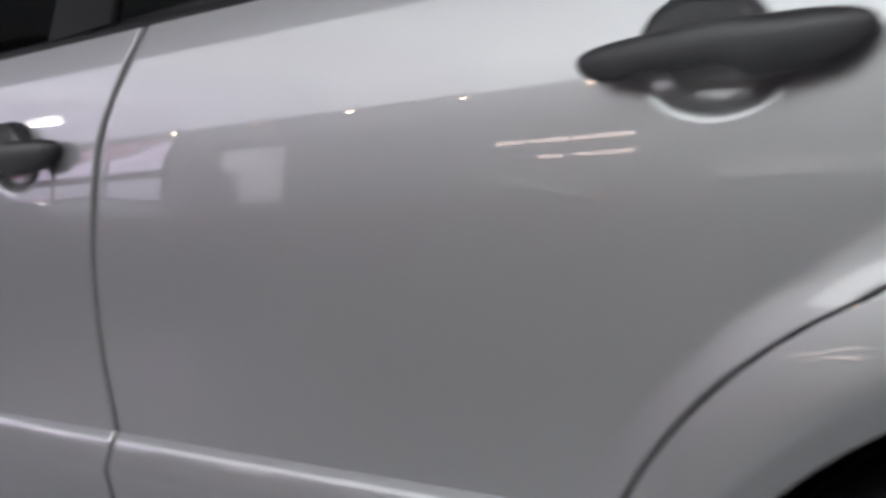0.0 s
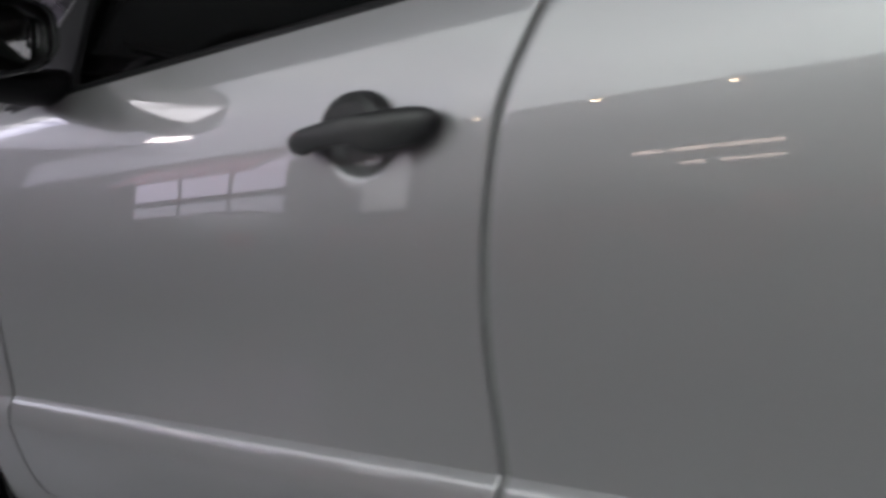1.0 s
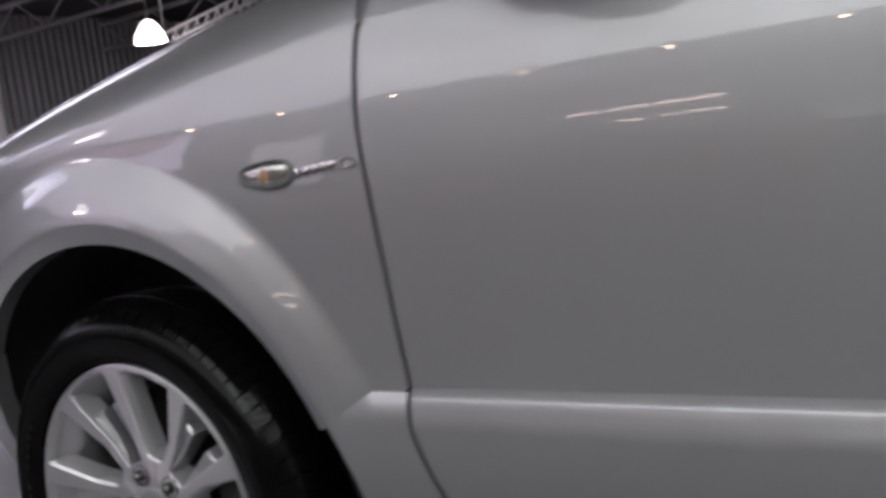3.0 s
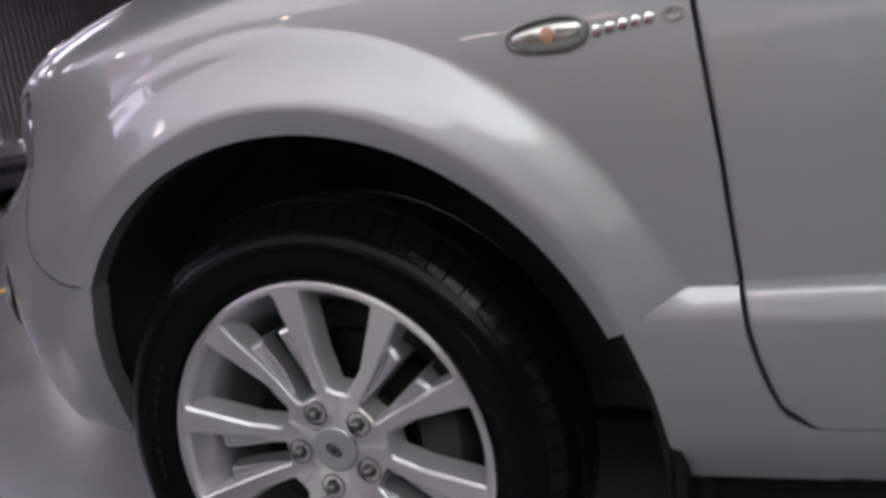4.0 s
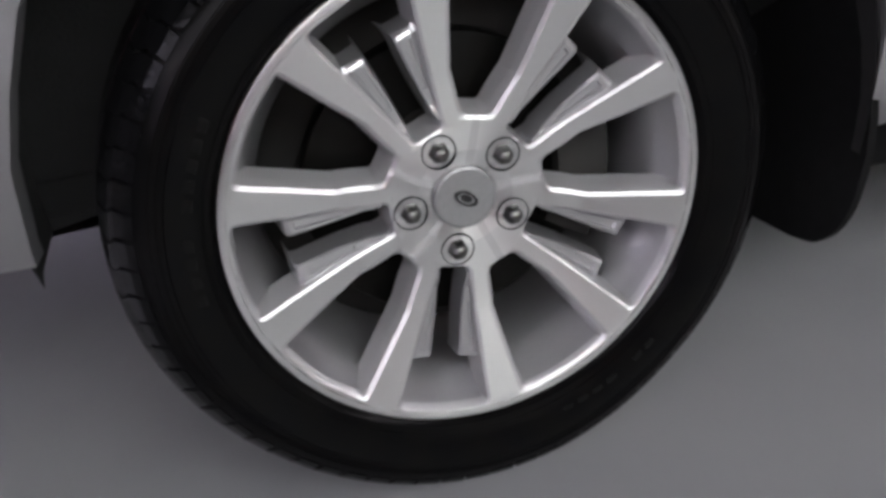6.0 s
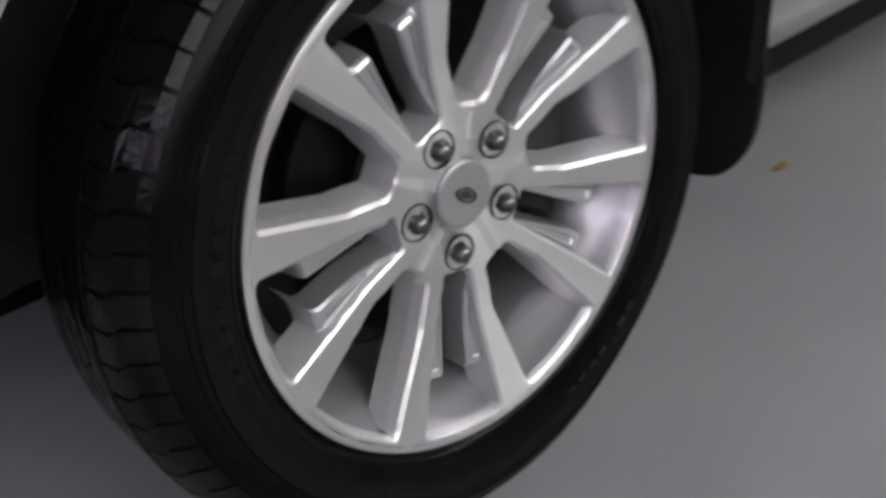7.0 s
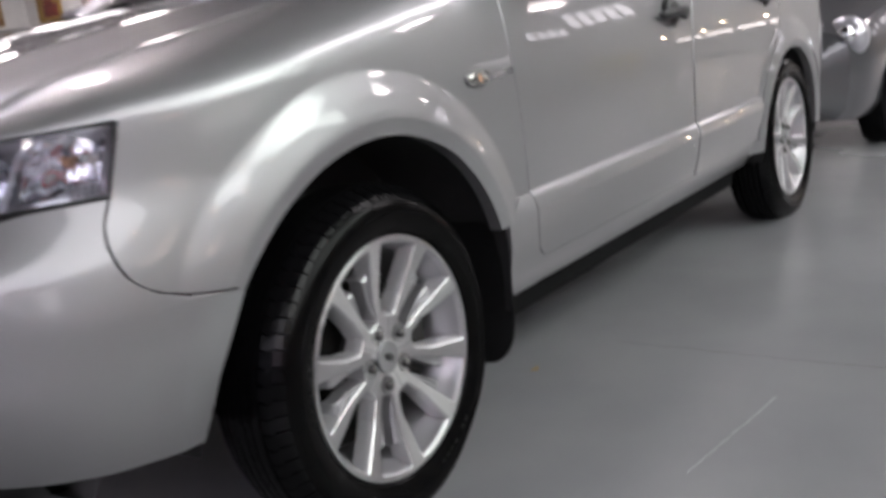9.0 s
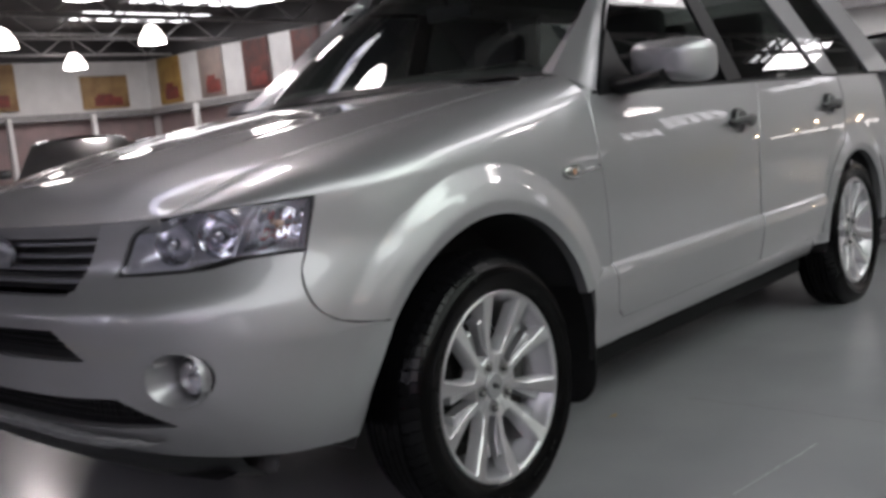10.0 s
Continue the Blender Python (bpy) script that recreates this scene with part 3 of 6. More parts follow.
for iz in range(len(zs_b) - 1):
    for iu in range(-NB, NB):
        q = [vs[iz, iu], vs[iz, iu + 1], vs[iz + 1, iu + 1], vs[iz + 1, iu]]
        c = sum((v.co for v in q), Vector()) / 4
        w = abs(c.y)
        zm = (zs_b[iz] + zs_b[iz + 1]) / 2
        if (max(abs(iu), abs(iu + 1)) <= NJ and (0.447 < zm < 0.520 or 0.603 < zm < 0.672)) or math.hypot(w - FOG[0], c.z - FOG[1]) < 0.0585:
            continue
        if c.z > 0.745 and w < grille_edge(c.z):
            continue
        bm.faces.new(q)
bmesh.ops.delete(bm, geom=[v for v in bm.verts if not v.link_faces], context="VERTS")
rim_in(bm, vec=lambda c: (0.15, -math.copysign(1, c.y), 0) if abs(c.y) > 0.74 else (1, 0, 0), depth=0.03, lip=0.003)
bumper = part("front_bumper", bm, PAINT, car)
# uprights between grille and headlamps
for s in (1, -1):
    bm = bmesh.new()
    grid(bm, [[(front_x(w, z) - 0.002, -s * w, z) for w in lin(grille_edge(z), lamp_inner(z) - 0.003, 10)] for z in lin(0.772, 0.894, 12)])
    rim_in(bm, vec=(1, 0, 0), depth=0.03)
    part("grille_surround", bm, PAINT, car)
# black sheet behind the openings, standing in for their shaded depth
bm = bmesh.new()
grid(bm, [[(front_x(abs(w), 0.6) + 0.12, w, z) for w in lin(-0.72, 0.72, 25)] for z in lin(0.40, 0.70, 8)])
part("intake_backing", bm, BLACK, bumper)
bm = bmesh.new()
for k in range(-34, 35):
    w = k * 0.017
    for z0, z1 in ((0.605, 0.67), (0.45, 0.518)):
        if abs(w) < intake_end((z0 + z1) / 2) + 0.03:
            box(bm, (front_x(abs(w), 0.6) + 0.085, w, (z0 + z1) / 2), (0.006, 0.004, z1 - z0))
for z in lin(0.455, 0.515, 5) + lin(0.61, 0.668, 5):
    tube(bm, [(front_x(abs(w), 0.6) + 0.083, w, z) for w in lin(-0.5, 0.5, 21)], 0.002, 4)
part("intake_mesh", bm, BLACK, bumper, "black plastic mesh")
# lower lip
bm = bmesh.new()
rows = []
for k in range(-36, 37):
    w = 0.57 * k / 36
    x = front_x(abs(w), 0.45)
    e = max(0.02, 1 - (abs(k) / 36) ** 6)
    z = 0.448 - 0.04 * (abs(w) / 0.62) ** 2 + 0.002 * math.sin(k * 1.5) * (1 + math.sin(k * 0.7))
    rows.append([(x + 0.004, w, z), (x - 0.010 * e, w, z - 0.008 * e), (x - 0.006 * e, w, z - 0.026 * e), (x + 0.03, w, z - 0.045 * e), (x + 0.2, w, z - 0.05 * e)])
grid(bm, rows)
part("lower_lip", bm, mat("grey_lip", (0.16, 0.16, 0.165), 0.5, noise=0.2, scale=20), bumper, "dull grey scalloped lip")

# grille bars and badge
bm = bmesh.new()
grid(bm, [[(front_x(abs(w), z) + 0.06, w, z) for w in lin(-0.44, 0.44, 21)] for z in lin(0.745, 0.895, 4)])
gr = part("grille", bm, BLACK, car, "black grille with chrome bars")
for k, z in enumerate((0.768, 0.796, 0.824, 0.852, 0.880)):
    bm = bmesh.new()
    e = grille_edge(z)
    rows = []
    for w in lin(-e, e, 41):
        x = front_x(abs(w), z) + 0.012
        rows.append([(x + 0.03, w, z + 0.002), (x + 0.004, w, z + 0.006), (x - 0.002, w, z + 0.003), (x, w, z - 0.004), (x + 0.006, w, z - 0.005), (x + 0.03, w, z - 0.004)])
    grid(bm, rows)
    part("grille_bar", bm, SATIN, gr, "satin chrome bar")
bm = bmesh.new()
lathe(bm, [(0.0, -0.016), (0.04, -0.015), (0.066, -0.010), (0.075, -0.002), (0.076, 0.01)], 48)
badge = part("oval_badge", bm, SATIN, gr, "satin oval emblem")
badge.matrix_basis = Matrix.Translation((-0.838, 0, 0.832)) @ pose(0, 0, 0, 0, 0, -90) @ Matrix.Diagonal((0.85, 0.8, 0.5, 1))

# headlamps and fog lamps
LAMP_TOP = [(0.0, 0.893), (0.3, 0.902), (1.0, 0.912)]


def reach(x, z):
    """Half width at which the nose reaches x."""
    lo, hi = 0.3, plain(z) - 0.0005
    for _ in range(30):
        m_ = (lo + hi) / 2
        lo, hi = (m_, hi) if front_x(m_, z) < x else (lo, m_)
    return lo


def lamp_point(u, v, s, inset=0.0):
    zb = interp(u, [(0, 0.778), (0.45, 0.779), (0.56, 0.786), (0.66, 0.794), (1.0, 0.797)])
    zt = interp(u, LAMP_TOP)
    z = zb + (zt - zb) * v
    # rounded ends
    wi = lamp_inner(z) + 0.003 + 0.02 * max(0, v - 0.8) / 0.2
    wo = reach(interp(z, [(0.79, -0.5275), (0.83, -0.515), (0.86, -0.506), (0.89, -0.4985), (0.912, -0.494)]) - 0.005, z)
    w = wi + (wo - wi) * u
    x = front_x(w, z)
    return Vector((x + inset, -s * (w - inset * 0.35), z))


for s in (1, -1):
    bm = bmesh.new()
    bowl = [[lamp_point(u, v, s, 0.012 + 0.075 * math.sin(math.pi * min(1, u * 1.02)) ** 0.5 * math.sin(math.pi * v) ** 0.4) for u in lin(0, 1, 31)] for v in lin(0, 1, 15)]
    grid(bm, bowl)
    lamp = part("headlight", bm, LAMP_BODY, car, "clear headlight with chrome reflectors inside")
    bm = bmesh.new()
    grid(bm, [[lamp_point(u, v, s, 0.001 - 0.004 * math.sin(math.pi * v)) for u in lin(0, 1, 41)] for v in lin(0, 1, 17)])
    lens = part("lens", bm, LENS, lamp)
    lens.visible_shadow = False
    # black border
    bm = bmesh.new()
    ring = [(u, 0.0) for u in lin(0, 1, 30)] + [(1.0, v) for v in lin(0, 1, 10)[1:]] + [(u, 1.0) for u in lin(1, 0, 30)[1:]] + [(0.0, v) for v in lin(1, 0, 10)[1:]]
    tube(bm, [lamp_point(u, v, s, 0.004) for u, v in ring], 0.0042, 6)
    part("lens_border", bm, BLACK, lamp, "black rubber border")
    # two round reflectors, the corner lamp, its bulb
    for u, v, r in ((0.25, 0.47, 0.047), (0.52, 0.53, 0.050)):
        bm = bmesh.new()
        lathe(bm, [(0.008, 0.045), (r * 0.45, 0.040), (r * 0.8, 0.022), (r, 0.0), (r + 0.004, -0.003), (r + 0.006, 0.004)], 32)
        p = lamp_point(u, v, s, 0.034)
        rf = part("reflector", bm, REFLECTOR, lamp)
        rf.matrix_basis = Matrix.Translation(p) @ pose(0, 0, 0, 0, 0, -90 + 22 * s)
        bm = bmesh.new()
        bmesh.ops.create_uvsphere(bm, u_segments=16, v_segments=10, radius=0.016)
        bl = part("bulb_cap", bm, CHROME, lamp)
        bl.matrix_basis = Matrix.Translation(p + Vector((-0.002, 0, 0)))
    bm = bmesh.new()
    grid(bm, [[lamp_point(u, v, s, 0.020 + 0.03 * math.sin(math.pi * (u - 0.70) / 0.28) + 0.0016 * math.sin(u * 95) + 0.0012 * math.sin(v * 17)) for u in lin(0.70, 0.98, 40)] for v in lin(0.07, 0.93, 24)])
    part("corner_reflector", bm, REFLECTOR, lamp)
    bm = bmesh.new()
    for k in range(13):
        u0 = 0.71 + 0.021 * k
        for j in range(3):
            box(bm, lamp_point(u0, 0.09 + 0.04 * j, s, 0.012), (0.004, 0.004, 0.003))
    part("lens_prisms", bm, REFLECTOR, lamp)
    bm = bmesh.new()
    bmesh.ops.create_uvsphere(bm, u_segments=16, v_segments=10, radius=0.009)
    bl = part("indicator_bulb", bm, AMBER, lamp, "amber bulb")
    bl.matrix_basis = Matrix.Translation(lamp_point(0.83, 0.55, s, 0.028))
    # vertical dividing rib
    bm = bmesh.new()
    tube(bm, [lamp_point(0.665 + 0.02 * v, v, s, 0.008) for v in lin(0.03, 0.97, 12)], 0.004, 6)
    part("dividing_rib", bm, LAMP_BODY, lamp)
    # fog lamp
    fx = front_x(FOG[0], FOG[1])
    bm = bmesh.new()
    lathe(bm, [(0.0625, -0.004), (0.060, -0.006), (0.0565, 0.0), (0.052, 0.025), (0.047, 0.06), (0.0, 0.062)], 40)
    rows_ = list(bm.verts)
    for v in rows_:
        if v.co.y < 0.001:
            v.co.y += front_x(FOG[0] - v.co.x * 0.85, FOG[1] + v.co.z) - fx if abs(v.co.x) < 0.2 else 0
    fog = part("fog_lamp", bm, PAINT, car, "round fog light in a silver recess")
    fog.matrix_basis = Matrix(((0, 1, 0, fx), (-s * -1, 0, 0, -s * FOG[0]), (0, 0, 1, FOG[1]), (0, 0, 0, 1)))
    bm = bmesh.new()
    lathe(bm, [(0.0, -0.008), (0.02, -0.006), (0.036, 0.0), (0.042, 0.010)], 32)
    fl = part("fog_lens", bm, REFLECTOR, fog, "bright round lens")
    fl.matrix_basis = pose(-0.006, 0.030, 0)
    bm = bmesh.new()
    lathe(bm, [(0.041, 0.012), (0.042, 0.004), (0.045, 0.006), (0.046, 0.02)], 32)
    fr = part("fog_ring", bm, BLACK, fog, "black ring")
    fr.matrix_basis = pose(-0.006, 0.030, 0)


# ---------------------------------------------------------------- cabin above the belt
def roof_w(z):
    return 0.858 - max(0, z - 1.087) * 0.44


def pane(name, outline, material, parent, s, inset=0.0, thick=0.004, label="", sub=10):
    """A pane or strip on the sloping cabin side from an outline in x and z: lower row and upper row."""
    lo, hi = outline
    bm = bmesh.new()
    rows = []
    for k in range(sub):
        v = k / (sub - 1)
        rows.append([(a[0] + (b[0] - a[0]) * v, -s * (roof_w(a[1] + (b[1] - a[1]) * v) - inset + 0.006 * math.sin(math.pi * v)), a[1] + (b[1] - a[1]) * v) for a, b in zip(lo, hi)])
    grid(bm, rows)
    rim_in(bm, s=s, depth=thick, lip=0.001)
    ob = part(name, bm, material, parent, label)
    if material in (TINT, CLEAR):
        ob.visible_shadow = False
    return ob


def spread(a, b, n=12):
    return [(x, z) for x, z in zip(lin(a[0], b[0], n), lin(a[1], b[1], n))]


for s in (1, -1):
    pane("front_side_window", (spread((0.66, 1.092), (1.60, 1.104)), spread((1.12, 1.545), (1.58, 1.56))), TINT, car, s, 0.012)
    pane("rear_side_window", (spread((1.72, 1.106), (2.60, 1.128)), spread((1.68, 1.56), (2.28, 1.55))), TINT, car, s, 0.012)
    pane("quarter_window", (spread((2.80, 1.130), (3.28, 1.125)), spread((2.56, 1.54), (2.98, 1.53))), TINT, car, s, 0.012)
    pane("b_pillar", (spread((1.59, 1.10), (1.73, 1.105)), spread((1.57, 1.565), (1.69, 1.565))), PILLAR, car, s, 0.004, 0.012, "black pillar")
    pane("c_pillar", (spread((2.60, 1.10), (2.81, 1.10)), spread((2.28, 1.57), (2.57, 1.57))), PAINT, car, s, 0.0, 0.02)
    pane("d_pillar", (spread((3.28, 1.09), (3.66, 1.09)), spread((2.98, 1.57), (3.30, 1.57))), PAINT, car, s, 0.0, 0.02)
    pane("roof_rail", (spread((1.08, 1.548), (3.35, 1.54), 30), spread((1.20, 1.63), (3.25, 1.63), 30)), PAINT, car, s, -0.004, 0.02)
    # waist strip, black
    bm = bmesh.new()
    grid(bm, [[(x, -s * w, z) for x in lin(0.60, 3.70, 60)] for w, z in ((0.862, 1.086), (0.8615, 1.094), (0.855, 1.099), (0.83, 1.099))])
    part("waist_strip", bm, PILLAR, car, "black window rubber")
    # window frame: black line round the front door glass
    bm = bmesh.new()
    tube(bm, [(x, -s * (roof_w(z) - 0.004), z) for x, z in ((0.655, 1.10), (0.88, 1.325), (1.12, 1.548), (1.58, 1.562))], 0.011, 8)
    part("window_frame", bm, PILLAR, car)
    # A pillar
    bm = bmesh.new()
    rows = []
    for v in lin(0, 1, 14):
        o = Vector((0.60 + 0.53 * v, -(roof_w(1.10 + 0.46 * v) + 0.002), 1.10 + 0.46 * v))
        i = Vector((0.575 + 0.66 * v, -(0.70 - 0.075 * v), 1.165 + 0.43 * v))
        m1 = o.lerp(i, 0.35) + Vector((-0.03, -0.018, 0.014))
        m2 = o.lerp(i, 0.7) + Vector((-0.035, -0.012, 0.016))
        o2 = o + Vector((0.035, 0, 0.0))
        rows.append([(p.x, p.y * s, p.z) for p in (o2, o, o.lerp(m1, 0.55) + Vector((-0.004, -0.006, 0)), m1, m2, i)])
    grid(bm, rows)
    part("a_pillar", bm, PAINT, car)
    # cowl corner between hood, pillar and door
    bm = bmesh.new()
    grid(bm, [[(x, -s * w, z) for x, w, z in ((0.545, 0.875, 1.045), (0.555, 0.845, 1.10), (0.56, 0.80, 1.145), (0.56, 0.752, 1.158))],
              [(x, -s * w, z) for x, w, z in ((0.575, 0.874, 1.05), (0.60, 0.852, 1.105), (0.605, 0.80, 1.155), (0.60, 0.70, 1.168))],
              [(x, -s * w, z) for x, w, z in ((0.66, 0.869, 1.07), (0.66, 0.855, 1.10), (0.66, 0.81, 1.16), (0.64, 0.71, 1.19))]])
    part("cowl_corner", bm, PAINT, car)

# windscreen
def bow(u):
    """Sweep of the glass in plan, flatter towards the pillars."""
    return 0.275 * (1.6 * u * u - 0.6 * u ** 4)


bm = bmesh.new()
grid(bm, [[(0.30 + bow(u) + 0.66 * v, 0.70 * u * (1 - 0.107 * v), 1.162 + 0.02 * (1 - u * u) + 0.40 * v + 0.03 * math.sin(math.pi * v) + 0.02 * v * (1 - u * u)) for u in lin(-1, 1, 25)] for v in lin(0, 1, 12)])
rim_in(bm, vec=(0.6, 0, -0.8), depth=0.004, lip=0.001)
ws = part("windscreen", bm, glass("windscreen_glass", (0.70, 0.82, 0.77), ior=1.6), car)
ws.visible_shadow = False
bm = bmesh.new()
grid(bm, [[(0.30 + bow(u) + dx, 0.72 * u, 1.160 + 0.016 * (1 - u * u) + dz) for u in lin(-1, 1, 25)] for dx, dz in ((-0.025, -0.012), (-0.01, 0.006), (0.02, 0.010), (0.06, 0.03))])
part("cowl", bm, BLACK, car, "black cowl under the windscreen")
for side in (-1, 1):
    bm = bmesh.new()
    path = [(0.32 + bow(y / 0.7) + 0.03 + 0.02 * k, y, 1.196 + 0.012 * k) for k, y in zip(lin(0, 1, 14), lin(0.02 if side < 0 else 0.60, -0.60 if side < 0 else 0.05, 14))]
    tube(bm, path, 0.006, 6)
    part("wiper", bm, BLACK, car)
# roof, rear wall, tailgate glass
bm = bmesh.new()
grid(bm, [[(0.955 + 0.27 * u * u * (1 - v) + (2.40 - 0.1 * u * u) * v, 0.63 * u, 1.60 + 0.045 * (1 - u * u) + 0.03 * math.sin(math.pi * v) + 0.02 * (1 - abs(u))) for u in lin(-1, 1, 17)] for v in lin(0, 1, 16)])
rim_in(bm, vec=(0, 0, -1), depth=0.03)
part("roof", bm, PAINT, car)
bm = bmesh.new()
grid(bm, [[(3.66 + 0.12 * (1 - u * u) + dx, w * u, z) for u in lin(-1, 1, 17)] for dx, w, z in ((0.10, 0.70, 0.34), (0.15, 0.78, 0.5), (0.15, 0.80, 0.7), (0.10, 0.81, 0.95), (0.02, 0.82, 1.09))])
part("tailgate", bm, PAINT, car)
bm = bmesh.new()
grid(bm, [[(3.68 + 0.12 * (1 - u * u) - 0.33 * v, (0.80 - 0.15 * v) * u, 1.09 + 0.48 * v) for u in lin(-1, 1, 17)] for v in lin(0, 1, 8)])
rim_in(bm, vec=(-1, 0, 0), depth=0.004)
tg = part("tailgate_glass", bm, CLEAR, car)
tg.visible_shadow = False
# floor pan, widened so that no light leaks under the car
bm = bmesh.new()
box(bm, (1.6, 0, 0.345), (4.2, 1.25, 0.05), bevel=0.01)
box(bm, (1.43, 0, 0.332), (1.84, 1.68, 0.03), bevel=0.006)
part("floor_pan", bm, LINER, car)
# unseen blocks and pipe, added to darken the floor under the car
bm = bmesh.new()
box(bm, (1.45, 0.0, 0.27), (1.7, 1.0, 0.13), bevel=0.02)
tube(bm, [(0.6, 0.30, 0.24), (1.6, 0.32, 0.22), (2.2, 0.45, 0.24), (3.7, 0.5, 0.26)], 0.03, 10)
box(bm, (3.25, 0.0, 0.29), (0.6, 1.0, 0.12), bevel=0.02)
part("under_light_block", bm, LINER, car, "dark blocks and pipe added under the car to block light")
# sill flanges, shield and dam behind the bumper, added to block light underneath
for s in (1, -1):
    bm = bmesh.new()
    grid(bm, [[(x, -s * w, z) for x in lin(0.50, 2.36, 24)] for w, z in ((0.815, 0.318), (0.795, 0.300), (0.785, 0.235), (0.778, 0.232), (0.772, 0.30))])
    part("sill_light_block", bm, FLAP, car)
bm = bmesh.new()
grid(bm, [[(front_x(abs(w), 0.36) + dx, w, z) for w in lin(-0.64, 0.64, 41)] for dx, z in ((0.055, 0.37), (0.085, 0.315), (0.14, 0.275), (0.16, 0.270), (0.18, 0.31))])
part("air_dam", bm, BLACK, bumper)
bm = bmesh.new()
grid(bm, [[(x, w, 0.262 + 0.03 * (w / 0.6) ** 2) for w in lin(-0.60, 0.60, 9)] for x in lin(-0.70, 0.55, 9)])
bmesh.ops.solidify(bm, geom=bm.faces[:], thickness=0.006)
part("splash_shield", bm, LINER, car)
# dashboard, steering wheel and seats
bm = bmesh.new()
grid(bm, [[(x, y, z) for y in lin(-0.68, 0.68, 9)] for x, z in ((0.42, 1.165), (0.70, 1.14), (0.95, 1.12), (1.02, 1.06), (1.0, 0.8))])
part("dashboard", bm, CLOTH, car)
bm = bmesh.new()
tube(bm, [(1.10 + 0.06 * math.sin(a), 0.36 + 0.18 * math.cos(a), 1.03 + 0.17 * math.sin(a)) for a in lin(0, 2 * math.pi, 33)], 0.014, 8)
box(bm, (1.08, 0.36, 1.03), (0.04, 0.12, 0.07), bevel=0.01)
box(bm, (1.08, 0.36, 1.03), (0.02, 0.34, 0.02), bevel=0.004)
part("steering_wheel", bm, BLACK, car)
for x, ys in ((1.62, (-0.36, 0.36)), (2.55, (-0.40, 0.0, 0.40))):
    for y in ys:
        bm = bmesh.new()
        box(bm, (x - 0.22, y, 0.74), (0.48, 0.46, 0.16), bevel=0.04)
        box(bm, (x + 0.07, y, 1.02), (0.14, 0.44, 0.56), pose(0, 0, 0, 0, 14, 0), bevel=0.05)
        seat = part("seat", bm, CLOTH, car, "dark cloth seat")
        bm = bmesh.new()
        box(bm, (x + 0.19, y, 1.350), (0.10, 0.26, 0.17), pose(0, 0, 0, 0, 8, 0), bevel=0.04)
        tube(bm, [(x + 0.16, y - 0.06, 1.24), (x + 0.18, y - 0.06, 1.33)], 0.006, 6)
        tube(bm, [(x + 0.16, y + 0.06, 1.24), (x + 0.18, y + 0.06, 1.33)], 0.006, 6)
        part("headrest", bm, CLOTH, seat)
bm = bmesh.new()
box(bm, (1.02, 0.0, 1.47), (0.02, 0.22, 0.06), bevel=0.008)
tube(bm, [(0.98, 0, 1.56), (1.02, 0, 1.48)], 0.008, 6)
part("inner_mirror", bm, BLACK, car)

